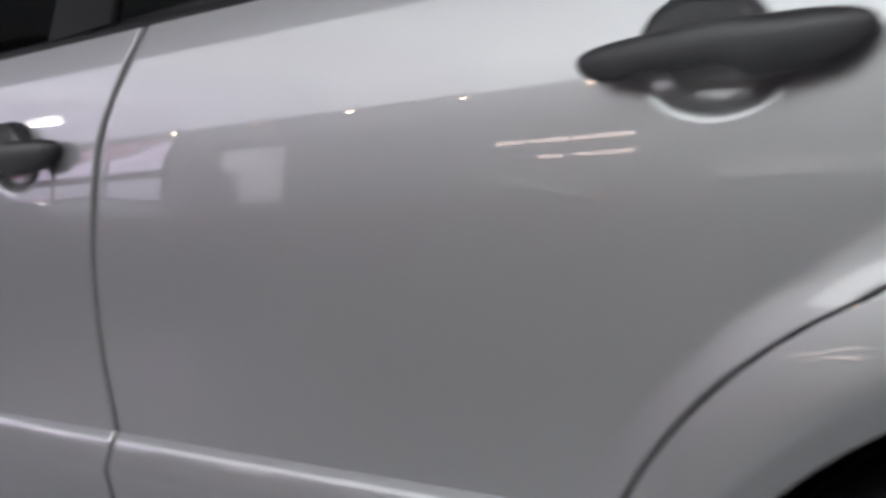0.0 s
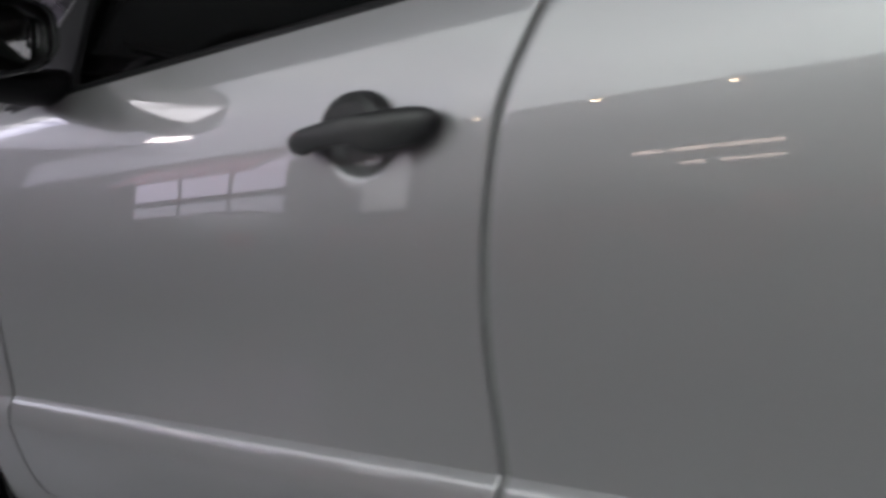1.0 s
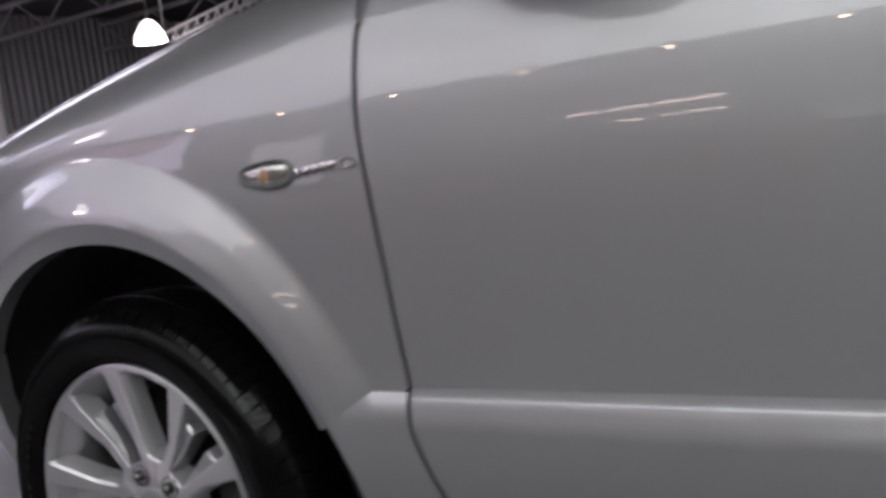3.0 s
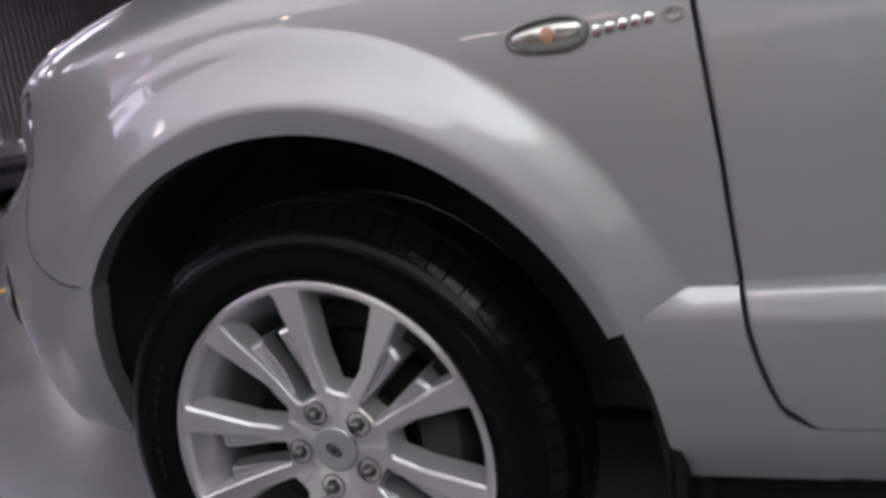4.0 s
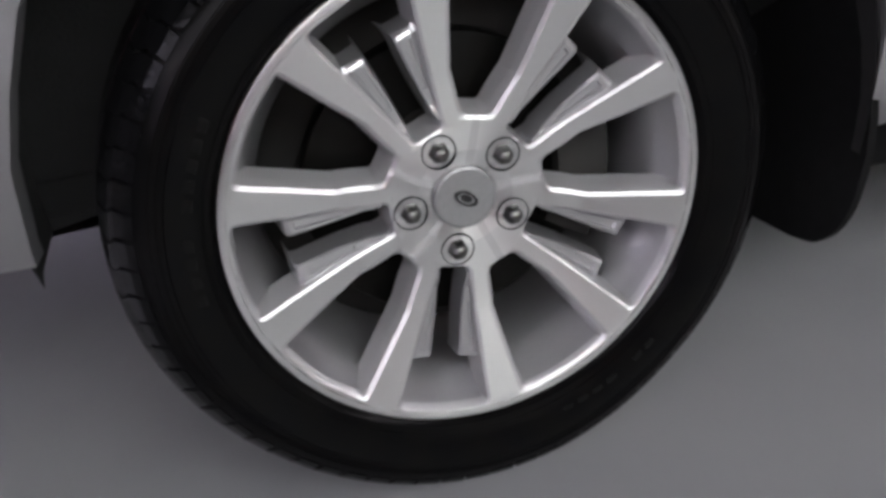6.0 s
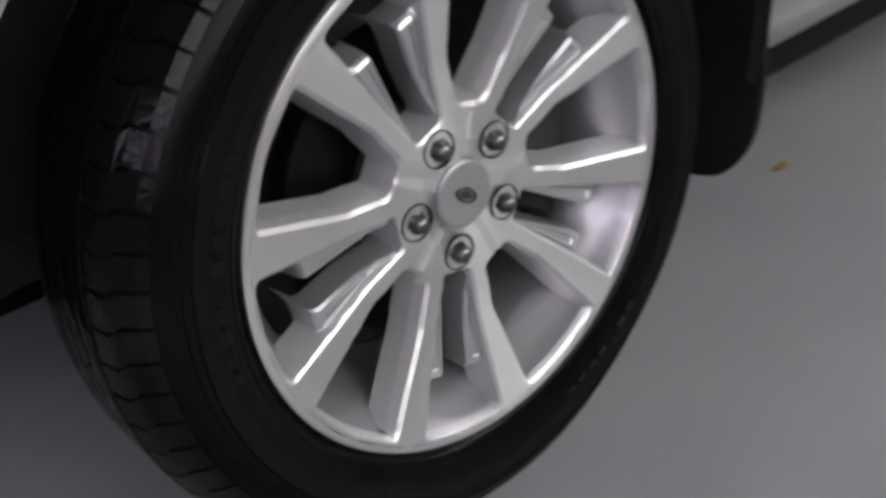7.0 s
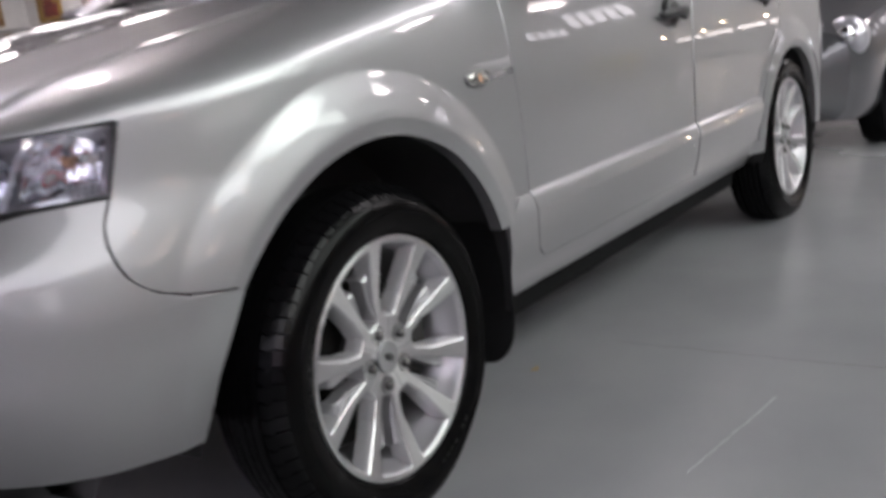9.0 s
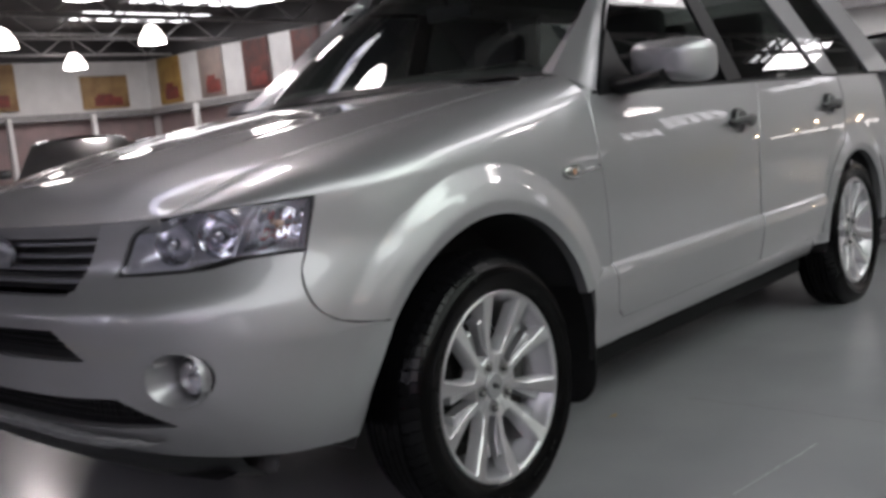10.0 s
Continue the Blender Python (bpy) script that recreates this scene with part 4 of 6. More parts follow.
# wing mirrors
for s in (1, -1):
    bm = bmesh.new()
    rows = []
    for k, (f, h) in enumerate(((0.0, 0.0), (0.004, 0.55), (0.02, 0.82), (0.05, 0.96), (0.085, 1.0), (0.115, 0.98), (0.125, 0.95))):
        ring = []
        for i in range(40):
            a = 2 * math.pi * i / 40
            ca, sa = math.cos(a), math.sin(a)
            ey = 0.128 * math.copysign(abs(ca) ** 0.42, ca) * h
            ez = 0.064 * math.copysign(abs(sa) ** 0.48, sa) * h * (1.0 + 0.12 * (ey / 0.128))
            ring.append((0.735 + f + 0.05 * (ey / 0.128 > 0) * (ey / 0.128) ** 2 + (-0.016 * (ey / 0.128)), -s * (1.012 + ey), 1.168 + ez - 0.012 * (ey / 0.128)))
        rows.append(ring + [ring[0]])
    grid(bm, rows)
    bmesh.ops.remove_doubles(bm, verts=bm.verts, dist=0.0004)
    mirror = part("side_mirror", bm, PAINT, car, "silver side mirror on a black foot")
    bm = bmesh.new()
    ring = [(0.855 + 0.03 * (y > 0), -s * (1.012 + y), 1.168 + z) for y, z in [(0.118 * math.copysign(abs(math.cos(a)) ** 0.55, math.cos(a)), 0.056 * math.copysign(abs(math.sin(a)) ** 0.6, math.sin(a))) for a in lin(0, 2 * math.pi, 41)[:-1]]]
    bm.faces.new([bm.verts.new(p) for p in ring])
    part("mirror_glass", bm, mat("mirror_silver", (0.85, 0.85, 0.86), 0.02, 1.0, noise=0.02, scale=5), mirror, smooth=False)
    bm = bmesh.new()
    rows = []
    for f, dx in ((1.0, -0.012), (1.005, 0.004), (0.985, 0.010), (0.93, 0.004)):
        ring = []
        for a in lin(0, 2 * math.pi, 41):
            ey = 0.122 * f * math.copysign(abs(math.cos(a)) ** 0.55, math.cos(a))
            ring.append((0.862 + dx + 0.03 * (ey > 0) * (ey / 0.12) ** 2 - 0.016 * ey / 0.128, -s * (1.012 + ey), 1.168 + 0.061 * f * math.copysign(abs(math.sin(a)) ** 0.6, math.sin(a)) * (1 + 0.12 * ey / 0.128) - 0.012 * ey / 0.128))
        rows.append(ring)
    grid(bm, rows)
    part("mirror_bezel", bm, PILLAR, mirror, "black bezel")
    bm = bmesh.new()
    rows = []
    for v in lin(0, 1, 9):
        ring = []
        for a in lin(0, 2 * math.pi, 21):
            ring.append((0.775 + (0.075 - 0.012 * v) * math.cos(a) - 0.01 * v, -s * (0.858 + 0.175 * v), 1.106 + 0.016 * v * v + (0.030 - 0.008 * v) * math.sin(a)))
        rows.append(ring)
    grid(bm, rows)
    bmesh.ops.remove_doubles(bm, verts=bm.verts, dist=0.0003)
    bmesh.ops.holes_fill(bm, edges=[e for e in bm.edges if e.is_boundary])
    part("mirror_foot", bm, PILLAR, mirror, "black plastic foot")
    # black corner plate of the door glass
    bm = bmesh.new()
    grid(bm, [[(x, -s * w, z) for x, w, z in ((0.632, 0.866, 1.080), (0.86, 0.866, 1.090))], [(x, -s * w, z) for x, w, z in ((0.645, 0.864, 1.105), (0.86, 0.862, 1.12))],
              [(x, -s * w, z) for x, w, z in ((0.74, 0.825, 1.20), (0.84, 0.828, 1.19))], [(x, -s * w, z) for x, w, z in ((0.83, 0.79, 1.29), (0.84, 0.79, 1.29))]])
    rim_in(bm, s=s, depth=0.01)
    part("mirror_plate", bm, PILLAR, mirror, "black corner plate")


# door handles: bar, cup and escutcheon
def handle(x0, x1, zc, door_ob, s, tilt):
    """Pull handle between x0 (front) and x1 (rear) at height zc."""
    L, c = x1 - x0, (x0 + x1) / 2
    base = flank(c, zc)
    bm = bmesh.new()
    rows = []
    for u in [0.5 - 0.5 * math.cos(math.pi * q) for q in lin(0, 1, 33)]:
        x = x0 + L * u
        half = 0.0142 * (1 - abs(2 * u - 1) ** 7) ** 0.5 * interp(u, [(0, 0.80), (0.3, 0.92), (0.75, 1.1), (1, 1.05)]) + 0.001
        out = 0.030 + 0.018 * math.sin(math.pi * u)
        full = interp(u, [(0, 0.030), (0.22, 0.016), (0.62, 0.014), (0.72, 0.036), (1, 0.034)])
        thick = max(0.003, full * (1 - abs(2 * u - 1) ** 9) ** 0.5)
        zz = zc + tilt * (u - 0.5)
        low = zz - half - smooth(u, [(0, 0), (0.10, 0.005), (0.18, 0.005), (0.28, 0.0), (0.55, 0.0), (0.66, 0.012), (0.90, 0.008), (1, 0)])
        ring = []
        for i in range(16):
            a = 2 * math.pi * i / 16
            ca, sa = math.cos(a), math.sin(a)
            z = zz + half * sa if sa >= 0 else zz + (zz - low) * sa
            w = base + out - full / 2 + thick / 2 * math.copysign(abs(ca) ** 0.7, ca)
            ring.append((x, -s * w, z))
        rows.append(ring + [ring[0]])
    grid(bm, rows)
    bmesh.ops.remove_doubles(bm, verts=bm.verts, dist=0.0002)
    bmesh.ops.holes_fill(bm, edges=[e for e in bm.edges if e.is_boundary])
    h = part("door_handle", bm, HANDLE, door_ob, "matt black pull handle")
    bm = bmesh.new()
    rows = []
    for k in range(7):
        ring = []
        f = k / 6
        for i in range(24):
            a = math.pi * i / 23
            x, z = x0 + 0.45 * L + 0.052 * (1 - 0.15 * f * f) * math.cos(a), zc + 0.006 + (0.040 - 0.004 * f * f) * math.sin(a)
            ring.append((x, -s * (flank(x, z) + 0.001 + 0.020 * math.sin(math.pi / 2 * f)), z))
        rows.append(ring)
    rows.append([(x0 + 0.45 * L + 0.04 * math.cos(math.pi * i / 23), -s * (base + 0.022), zc + 0.006 + 0.028 * math.sin(math.pi * i / 23)) for i in range(24)])
    rows.append([(x0 + 0.45 * L, -s * (base + 0.022), zc + 0.006)] * 24)
    grid(bm, rows)
    bmesh.ops.remove_doubles(bm, verts=bm.verts, dist=0.0002)
    part("handle_boss", bm, HANDLE, h)


doors = [o for o in car.children if o.name.split(".")[0] in ("front_door", "rear_door")]
for o in doors:
    s = 1 if o.data.vertices[0].co.y < 0 else -1
    if o.name.startswith("front"):
        handle(1.446, 1.676, 0.950, o, s, 0.004)
    else:
        handle(2.432, 2.664, 0.966, o, s, 0.002)

# side repeater lamp and the letters behind it
for s in (1, -1):
    f = next(o for o in car.children if o.name.startswith("front_fender") and (o.data.vertices[0].co.y < 0) == (s == 1))

    def oval(u, a, sc):
        x = 0.389 + 0.049 * sc * math.copysign(abs(math.cos(a)) ** 0.7, math.cos(a))
        z = 0.872 + 0.0205 * sc * math.copysign(abs(math.sin(a)) ** 0.75, math.sin(a)) * interp(x, [(0.34, 0.75), (0.40, 1.0), (0.44, 0.95)])
        return x, z

    bm = bmesh.new()
    rows = []
    for sc, d in ((1.0, 0.0), (0.98, 0.006), (0.90, 0.008), (0.86, 0.004)):
        rows.append([(x, -s * (flank(x, z, False) + d), z) for x, z in (oval(0, a, sc) for a in lin(0, 2 * math.pi, 41))])
    grid(bm, rows)
    sl = part("side_marker", bm, GREY_RIM, f, "clear side repeater lamp with dark border")
    bm = bmesh.new()
    rows = []
    for sc, d in ((0.87, 0.004), (0.7, 0.0075), (0.4, 0.009), (0.02, 0.0095)):
        rows.append([(x, -s * (flank(x, z, False) + d), z) for x, z in (oval(0, a, sc) for a in lin(0, 2 * math.pi, 41))])
    grid(bm, rows)
    part("marker_lens", bm, mat("marker_lens", (0.34, 0.335, 0.32), 0.16, 0.7, 1.0, 0.02, noise=0.25, scale=90), f)
    bm = bmesh.new()
    bmesh.ops.create_uvsphere(bm, u_segments=14, v_segments=8, radius=0.010)
    b_ = part("marker_bulb", bm, AMBER, f, "orange bulb")
    b_.matrix_basis = Matrix.Translation((0.392, -s * (flank(0.392, 0.872, False) + 0.006), 0.871)) @ Matrix.Diagonal((1, 0.6, 1.1, 1))
    # chrome name letters as plain slanted bars
    for k in range(5):
        bm = bmesh.new()
        x = 0.447 + 0.0145 * k
        z = 0.868 + 0.0012 * k
        box(bm, (x, -s * (flank(x, z, False) + 0.0015), z), (0.010, 0.004, 0.013), pose(0, 0, 0, 0, 18, 0), bevel=0.0012)
        part("name_letter", bm, CHROME, f, "chrome bar")
    bm = bmesh.new()
    rows = []
    for sc, d in ((1, 0), (0.95, 0.004), (0.6, 0.004), (0.55, 0.0)):
        rows.append([(x, -s * (flank(x, z, False) + d), z) for x, z in ((0.531 + 0.013 * sc * math.cos(a), 0.8745 + 0.0085 * sc * math.sin(a)) for a in lin(0, 2 * math.pi, 25))])
    grid(bm, rows)
    part("name_ring", bm, CHROME, f, "chrome ring")

# wheel arch liners and mud flaps
for hx, rear_ in ((0, False), (BASE_X, True)):
    for s in (1, -1):
        bm = bmesh.new()
        rows = []
        for th in lin(-6, 186, 50):
            ro = opening(th, rear_) + 0.012
            c_, s_ = math.cos(radians(th)), math.sin(radians(th))
            wl = flank(hx + c_ * ro, HUB_Z + s_ * ro, False)
            rows.append([(hx + c_ * ro, -s * (wl - 0.004), HUB_Z + s_ * ro), (hx + c_ * (ro + 0.004), -s * (wl - 0.05), HUB_Z + s_ * (ro + 0.004)), (hx + c_ * ro, -s * 0.62, HUB_Z + s_ * ro), (hx, -s * 0.60, HUB_Z + 0.02)])
        grid(bm, rows)
        part("arch_liner", bm, LINER, car, "black felt arch liner")
        bm = bmesh.new()
        rows = []
        for k, z in enumerate([0.535, 0.50, 0.46, 0.42, 0.38, 0.34, 0.30, 0.27, 0.25, 0.235, 0.22, 0.208, 0.196, 0.187, 0.180, 0.176, 0.1745]):
            if not rear_:
                xo = smooth(z, [(0.17, 0.452), (0.2, 0.462), (0.32, 0.488), (0.43, 0.478), (0.53, 0.452)])
            else:
                xo = BASE_X + 0.42 + 0.03 * (0.5 - z)
            wo = 0.878 - 0.06 * (1 - math.sqrt(1 - min(1, max(0, 0.245 - z) / 0.071) ** 2))
            rows.append([(xo - 0.045, -s * (wo - 0.20), z), (xo - 0.022, -s * (wo - 0.02), z), (xo - 0.014, -s * wo, z), (xo - 0.002, -s * (wo - 0.002), z), (xo, -s * (wo - 0.02), z), (xo - 0.01, -s * (wo - 0.20), z)])
        grid(bm, rows)
        bmesh.ops.holes_fill(bm, edges=[e for e in bm.edges if e.is_boundary])
        part("mud_flap", bm, FLAP, car, "black plastic mud flap")

# ---------------------------------------------------------------- wheels
RIM_R = 0.2518
SECTOR = radians(36)
# edges of the openings beside their middle lines: distance out from the hub, half width
WIDE_EDGE = [(0.0870, 0.0), (0.0872, 0.0085), (0.0885, 0.0135), (0.0915, 0.0172), (0.0955, 0.0193), (0.131, 0.0345), (0.180, 0.0447), (0.228, 0.0548)]
SLOT_EDGE = [(0.0790, 0.0), (0.0791, 0.0125), (0.0805, 0.0160), (0.0835, 0.0176), (0.134, 0.0288), (0.185, 0.0405), (0.228, 0.0508)]
ARC_R = 0.2415


def face_y(r):
    """Depth of the machined face; minus is outwards. Two flat facets meet at the knee of the spoke."""
    return interp(r, [(0.0, 0.006), (0.034, 0.006), (0.052, 0.0022), (0.075, 0.002), (0.131, -0.003), (0.240, -0.0250), (0.2520, -0.0256)])


def edge_polar(table):
    """An opening's edge as radius and angle, closed along the rim by a rounded corner."""
    pts = [(math.hypot(a, b), math.atan2(b, a)) for a, b in table]
    a = pts[-1][1]
    return pts + [(0.2368, a - 0.001), (0.2393, a - 0.008), (0.2408, a - 0.020), (0.2414, a - 0.035), (ARC_R, a - 0.055), (ARC_R + 0.0001, 0.0)]


def edge_angle(r, table):
    return interp(r, table) if table[0][0] <= r <= ARC_R else 0.0


def wheel_meshes():
    out = {}
    # outer flange of the rim
    bm = bmesh.new()
    lathe(bm, [(RIM_R - 0.004, -0.004), (RIM_R, -0.014), (RIM_R - 0.0002, -0.0228), (RIM_R - 0.0008, -0.0250), (RIM_R - 0.0020, -0.0256), (0.2455, -0.0253), (0.2440, -0.0252)], 128)
    out["rim"] = (bm, ALLOY)
    # painted barrel behind the openings
    bm = bmesh.new()
    lathe(bm, [(0.2440, -0.0200), (0.2418, -0.0190), (0.2392, -0.0150), (0.2360, -0.0050), (0.2262, 0.0120), (0.2140, 0.0340), (0.2060, 0.0600), (0.2030, 0.0900), (0.2030, 0.17)], 128)
    out["barrel"] = (bm, RIM_SILVER)
    bm = bmesh.new()
    lathe(bm, [(0.0, 0.010), (0.060, 0.014), (0.074, 0.016), (0.076, 0.05)], 48)
    out["hub"] = (bm, ALLOY)
    bm = bmesh.new()
    lathe(bm, [(0.0, -0.0012), (0.03, -0.0010), (0.0318, -0.0007), (0.0334, 0.0006), (0.0340, 0.003), (0.0341, 0.008)], 64)
    out["hub_cap"] = (bm, CAP)
    bm = bmesh.new()
    lathe(bm, [(0.0105, -0.0005), (0.0105, -0.0024), (0.013, -0.0027), (0.0145, -0.002), (0.0145, 0.0)], 32)
    lathe(bm, [(0.0, -0.0020), (0.0065, -0.0020), (0.0075, -0.001)], 24)
    for v in bm.verts:
        v.co = Vector((v.co.x * 0.95, v.co.y, v.co.z * 0.52))
        v.co = pose(0, 0, 0, 0, 35, 0) @ v.co
    out["cap_emblem"] = (bm, BLACK)
    # nut and seat, coloured dark for the shade in the recess
    bm = bmesh.new()
    lathe(bm, [(0.0184, 0.0024), (0.0180, 0.0006), (0.0172, 0.0006), (0.0168, 0.0034), (0.0160, 0.012), (0.0, 0.014)], 32)
    out["nut_seat"] = (bm, FLAP)
    bm = bmesh.new()
    lathe(bm, [(0.0, -0.0120), (0.0045, -0.0113), (0.0082, -0.0085), (0.0106, -0.0025), (0.0116, 0.004), (0.0118, 0.013)], 6)
    bmesh.ops.bevel(bm, geom=[e for e in bm.edges], offset=0.0008, segments=1, affect="EDGES")
    out["nut"] = (bm, NUT)
    # one spoke with its share of hub and rim: half a wide opening on one side, half a nut slot on the other
    wide, slot = edge_polar(WIDE_EDGE), edge_polar(SLOT_EDGE)

    def outline(table, flip):
        """Edge points, and the way into the opening at each."""
        pts = []
        for (r0, a0), (r1, a1) in zip(table, table[1:]):
            n = max(2, int(math.hypot(r1 - r0, r0 * (a1 - a0)) / 0.0022))
            pts += [(r0 + (r1 - r0) * k / n, a0 + (a1 - a0) * k / n) for k in range(n)]
        pts.append(table[-1])
        flat = [Vector((r * math.sin(a if not flip else SECTOR - a), r * math.cos(a if not flip else SECTOR - a))) for r, a in pts]
        ways = []
        for k, p in enumerate(flat):
            d = (flat[min(k + 1, len(flat) - 1)] - flat[max(k - 1, 0)]).normalized()
            ways.append(Vector((-d.y, d.x)) if not flip else Vector((d.y, -d.x)))
        return flat, ways

    line1, way1 = outline(wide, False)
    line2, way2 = outline(slot, True)
    np1, np2 = np.array([tuple(p) for p in line1]), np.array([tuple(p) for p in line2])
    knots = sorted(set([0.026, 0.034, 0.043, 0.052, 0.060, 0.068, 0.0745, 0.0765, 0.0789] + [r for r, a in wide] + [r for r, a in slot] + lin(0.098, 0.126, 6) + [0.131, 0.1345] + lin(0.142, 0.232, 13) + [0.0829, 0.0850, 0.2422, 0.2430, 0.2440]))
    for mir in (1, -1):
        bm = bmesh.new()
        rows = []
        for r in knots:
            b1, b2 = edge_angle(r, wide), SECTOR - edge_angle(r, slot)
            span = (b2 - b1) * r
            c1, c2 = min(0.0042, span * 0.3), min(0.0030, span * 0.25)
            row = []
            for d in [0, c1 * 0.5, c1] + [c1 + (span - c1 - c2) * f for f in (0.25, 0.5, 0.75)] + [span - c2, span - c2 * 0.5, span]:
                a = b1 + d / r
                x, z = r * math.sin(a), r * math.cos(a)
                d1 = float(np.hypot(np1[:, 0] - x, np1[:, 1] - z).min())
                d2 = float(np.hypot(np2[:, 0] - x, np2[:, 1] - z).min())
                tip = interp(r, [(0.232, 1.0), (0.2405, 0.35)])
                y = face_y(r) + tip * (0.0036 * max(0, 1 - d1 / 0.0042) + 0.0024 * max(0, 1 - d2 / 0.0030))
                row.append(bm.verts.new((mir * x, y, z)))
            rows.append(row)
        machined = set()
        for p, q in zip(rows, rows[1:]):
            for k in range(len(p) - 1):
                f = bm.faces.new((p[k], p[k + 1], q[k + 1], q[k]))
                if 2 <= k < len(p) - 3:
                    machined.add(f)
        # painted walls of the openings, leaning into them
        for line, way, low in ((line1, way1, 0.0036), (line2, way2, 0.0024)):
            strips = []
            for p, n in zip(line, way):
                r = p.length
                y = face_y(r) + low * interp(r, [(0.232, 1.0), (0.2405, 0.35)])
                far = interp(r, [(0.225, 0.0), (0.2405, 1.0)])
                steps = ((0, 0), (0.0032, 0.012), (0.0066, 0.036)) if low > 0.003 else ((0, 0), (0.0016, 0.010), (0.0050, 0.040))
                strips.append([(mir * (p.x + n.x * a), y + b * (1 - 0.75 * far), p.y + n.y * a) for a, b in steps])
            grid(bm, strips)
        for f in bm.faces:
            f.material_index = 0 if f in machined else 1
        bmesh.ops.remove_doubles(bm, verts=bm.verts, dist=0.00006)
        out["spoke%d" % mir] = (bm, ALLOY)
        # stepped ledge along the slot, with a pocket pressed into it
        bm = bmesh.new()
        rows = []
        for rad in [0.0825, 0.087, 0.0875, 0.094, 0.0945, 0.105, 0.118, 0.122, 0.1235, 0.13, 0.14, 0.15, 0.16, 0.168, 0.1745, 0.176, 0.180, 0.1835, 0.1862]:
            e = interp(rad, SLOT_EDGE) + 0.0015
            g = interp(rad, [(0.08, 0.0150), (0.134, 0.0140), (0.160, 0.0150), (0.187, 0.0165)])
            y = face_y(math.hypot(rad, e)) + interp(rad, [(0.082, 0.014), (0.087, 0.0050), (0.0945, 0.0052), (0.096, 0.0100), (0.118, 0.0085), (0.180, 0.0095), (0.1862, 0.0135)])
            hole = 0.0022 if 0.1225 < rad < 0.175 else 0.0
            w = e - g
            cut = 0.004 if rad > 0.185 else 0
            sec = [(0, 0.0006), (0.22, 0.0006), (0.30, -0.0010), (0.38, -0.0010), (0.44, hole - 0.0010), (0.70, hole - 0.0010), (0.76, -0.0010), (0.90, -0.0010), (1.0, 0.0014)]
            row = [(mir * (e - w * f), y + dy + cut * f, rad) for f, dy in sec] + [(mir * (g - 0.003), y + 0.030, rad)]
            rows.append(row)
        rows.append([(x, y + 0.03, z + 0.004) for x, y, z in rows[-1]])
        grid(bm, rows)
        out["ledge%d" % mir] = (bm, RIM_SILVER)
    # brake disc, caliper and back, near black to paint in the shade there
    bm = bmesh.new()
    lathe(bm, [(0.07, 0.060), (0.158, 0.060), (0.160, 0.063), (0.160, 0.080), (0.07, 0.082)], 48)
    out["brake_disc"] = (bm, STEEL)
    bm = bmesh.new()
    lathe(bm, [(0.05, 0.055), (0.082, 0.052), (0.086, 0.06), (0.086, 0.10)], 32)
    lathe(bm, [(0.0, 0.115), (0.19, 0.115), (0.205, 0.125), (0.212, 0.168)], 48)
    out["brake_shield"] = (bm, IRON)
    bm = bmesh.new()
    rows = []
    for a in lin(-28, 28, 12):
        c_, s_ = math.cos(radians(a)), math.sin(radians(a))
        rows.append([(c_ * r, y, s_ * r) for r, y in ((0.118, 0.055), (0.120, 0.040), (0.150, 0.036), (0.178, 0.040), (0.186, 0.055), (0.186, 0.09))])
    grid(bm, rows)
    bmesh.ops.holes_fill(bm, edges=[e for e in bm.edges if e.is_boundary])
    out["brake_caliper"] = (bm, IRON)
    # valve
    bm = bmesh.new()
    tube(bm, [(0.215, 0.015, 0.0), (0.202, 0.010, 0.0), (0.190, 0.006, 0)], 0.0042, 8)
    out["valve"] = (bm, RUBBER_BAR)
    # tyre carcass
    bm = bmesh.new()
    prof = [(0.235, 0.006), (0.2465, -0.009), (0.2521, -0.0195), (0.2548, -0.0240), (0.2572, -0.0258), (0.2586, -0.0288), (0.2612, -0.0300), (0.2635, -0.0311), (0.2640, -0.0304), (0.2655, -0.0311), (0.2660, -0.0322), (0.268, -0.0332), (0.280, -0.0375), (0.293, -0.0395), (0.299, -0.0398), (0.3005, -0.0378), (0.3050, -0.0372), (0.3056, -0.0382), (0.3070, -0.0379), (0.3076, -0.0366), (0.3120, -0.0353), (0.3126, -0.0362), (0.3140, -0.0356), (0.3146, -0.0342), (0.320, -0.0315), (0.330, -0.0235),
            (0.338, -0.013), (0.3435, -0.001), (0.347, 0.011), (0.3495, 0.026), (0.3505, 0.06), (0.350, 0.10), (0.3475, 0.125), (0.335, 0.152), (0.30, 0.165), (0.26, 0.16), (0.235, 0.14)]
    lathe(bm, prof, 128)
    # it bulges over the contact patch
    for v in bm.verts:
        k = max(0.0, (-0.24 - v.co.z) / 0.10) ** 2
        v.co.x *= 1 + 0.03 * k
        v.co.y += math.copysign(0.010, v.co.y - 0.06) * k
        v.co.z = max(v.co.z, -0.3405)
    out["tyre"] = (bm, RUBBER)
    # tread blocks: five ribs and the shoulder lugs
    verts, faces = [], []

    def block(a0, a1, prof_, skew=0.0):
        n0 = len(verts)
        for a, sk in ((a0, 0), (a1, 0)):
            for r, y, tw in prof_:
                q = a + tw * skew
                verts.append((r * math.cos(q), y, r * math.sin(q)))
        m = len(prof_)
        for k in range(m - 1):
            faces.append((n0 + k, n0 + k + 1, n0 + m + k + 1, n0 + m + k))
        faces.append(tuple(range(n0, n0 + m)))
        faces.append(tuple(range(n0 + 2 * m - 1, n0 + m - 1, -1)))

    N = 72
    for k in range(N):
        a = 2 * math.pi * k / N
        st = 2 * math.pi / N
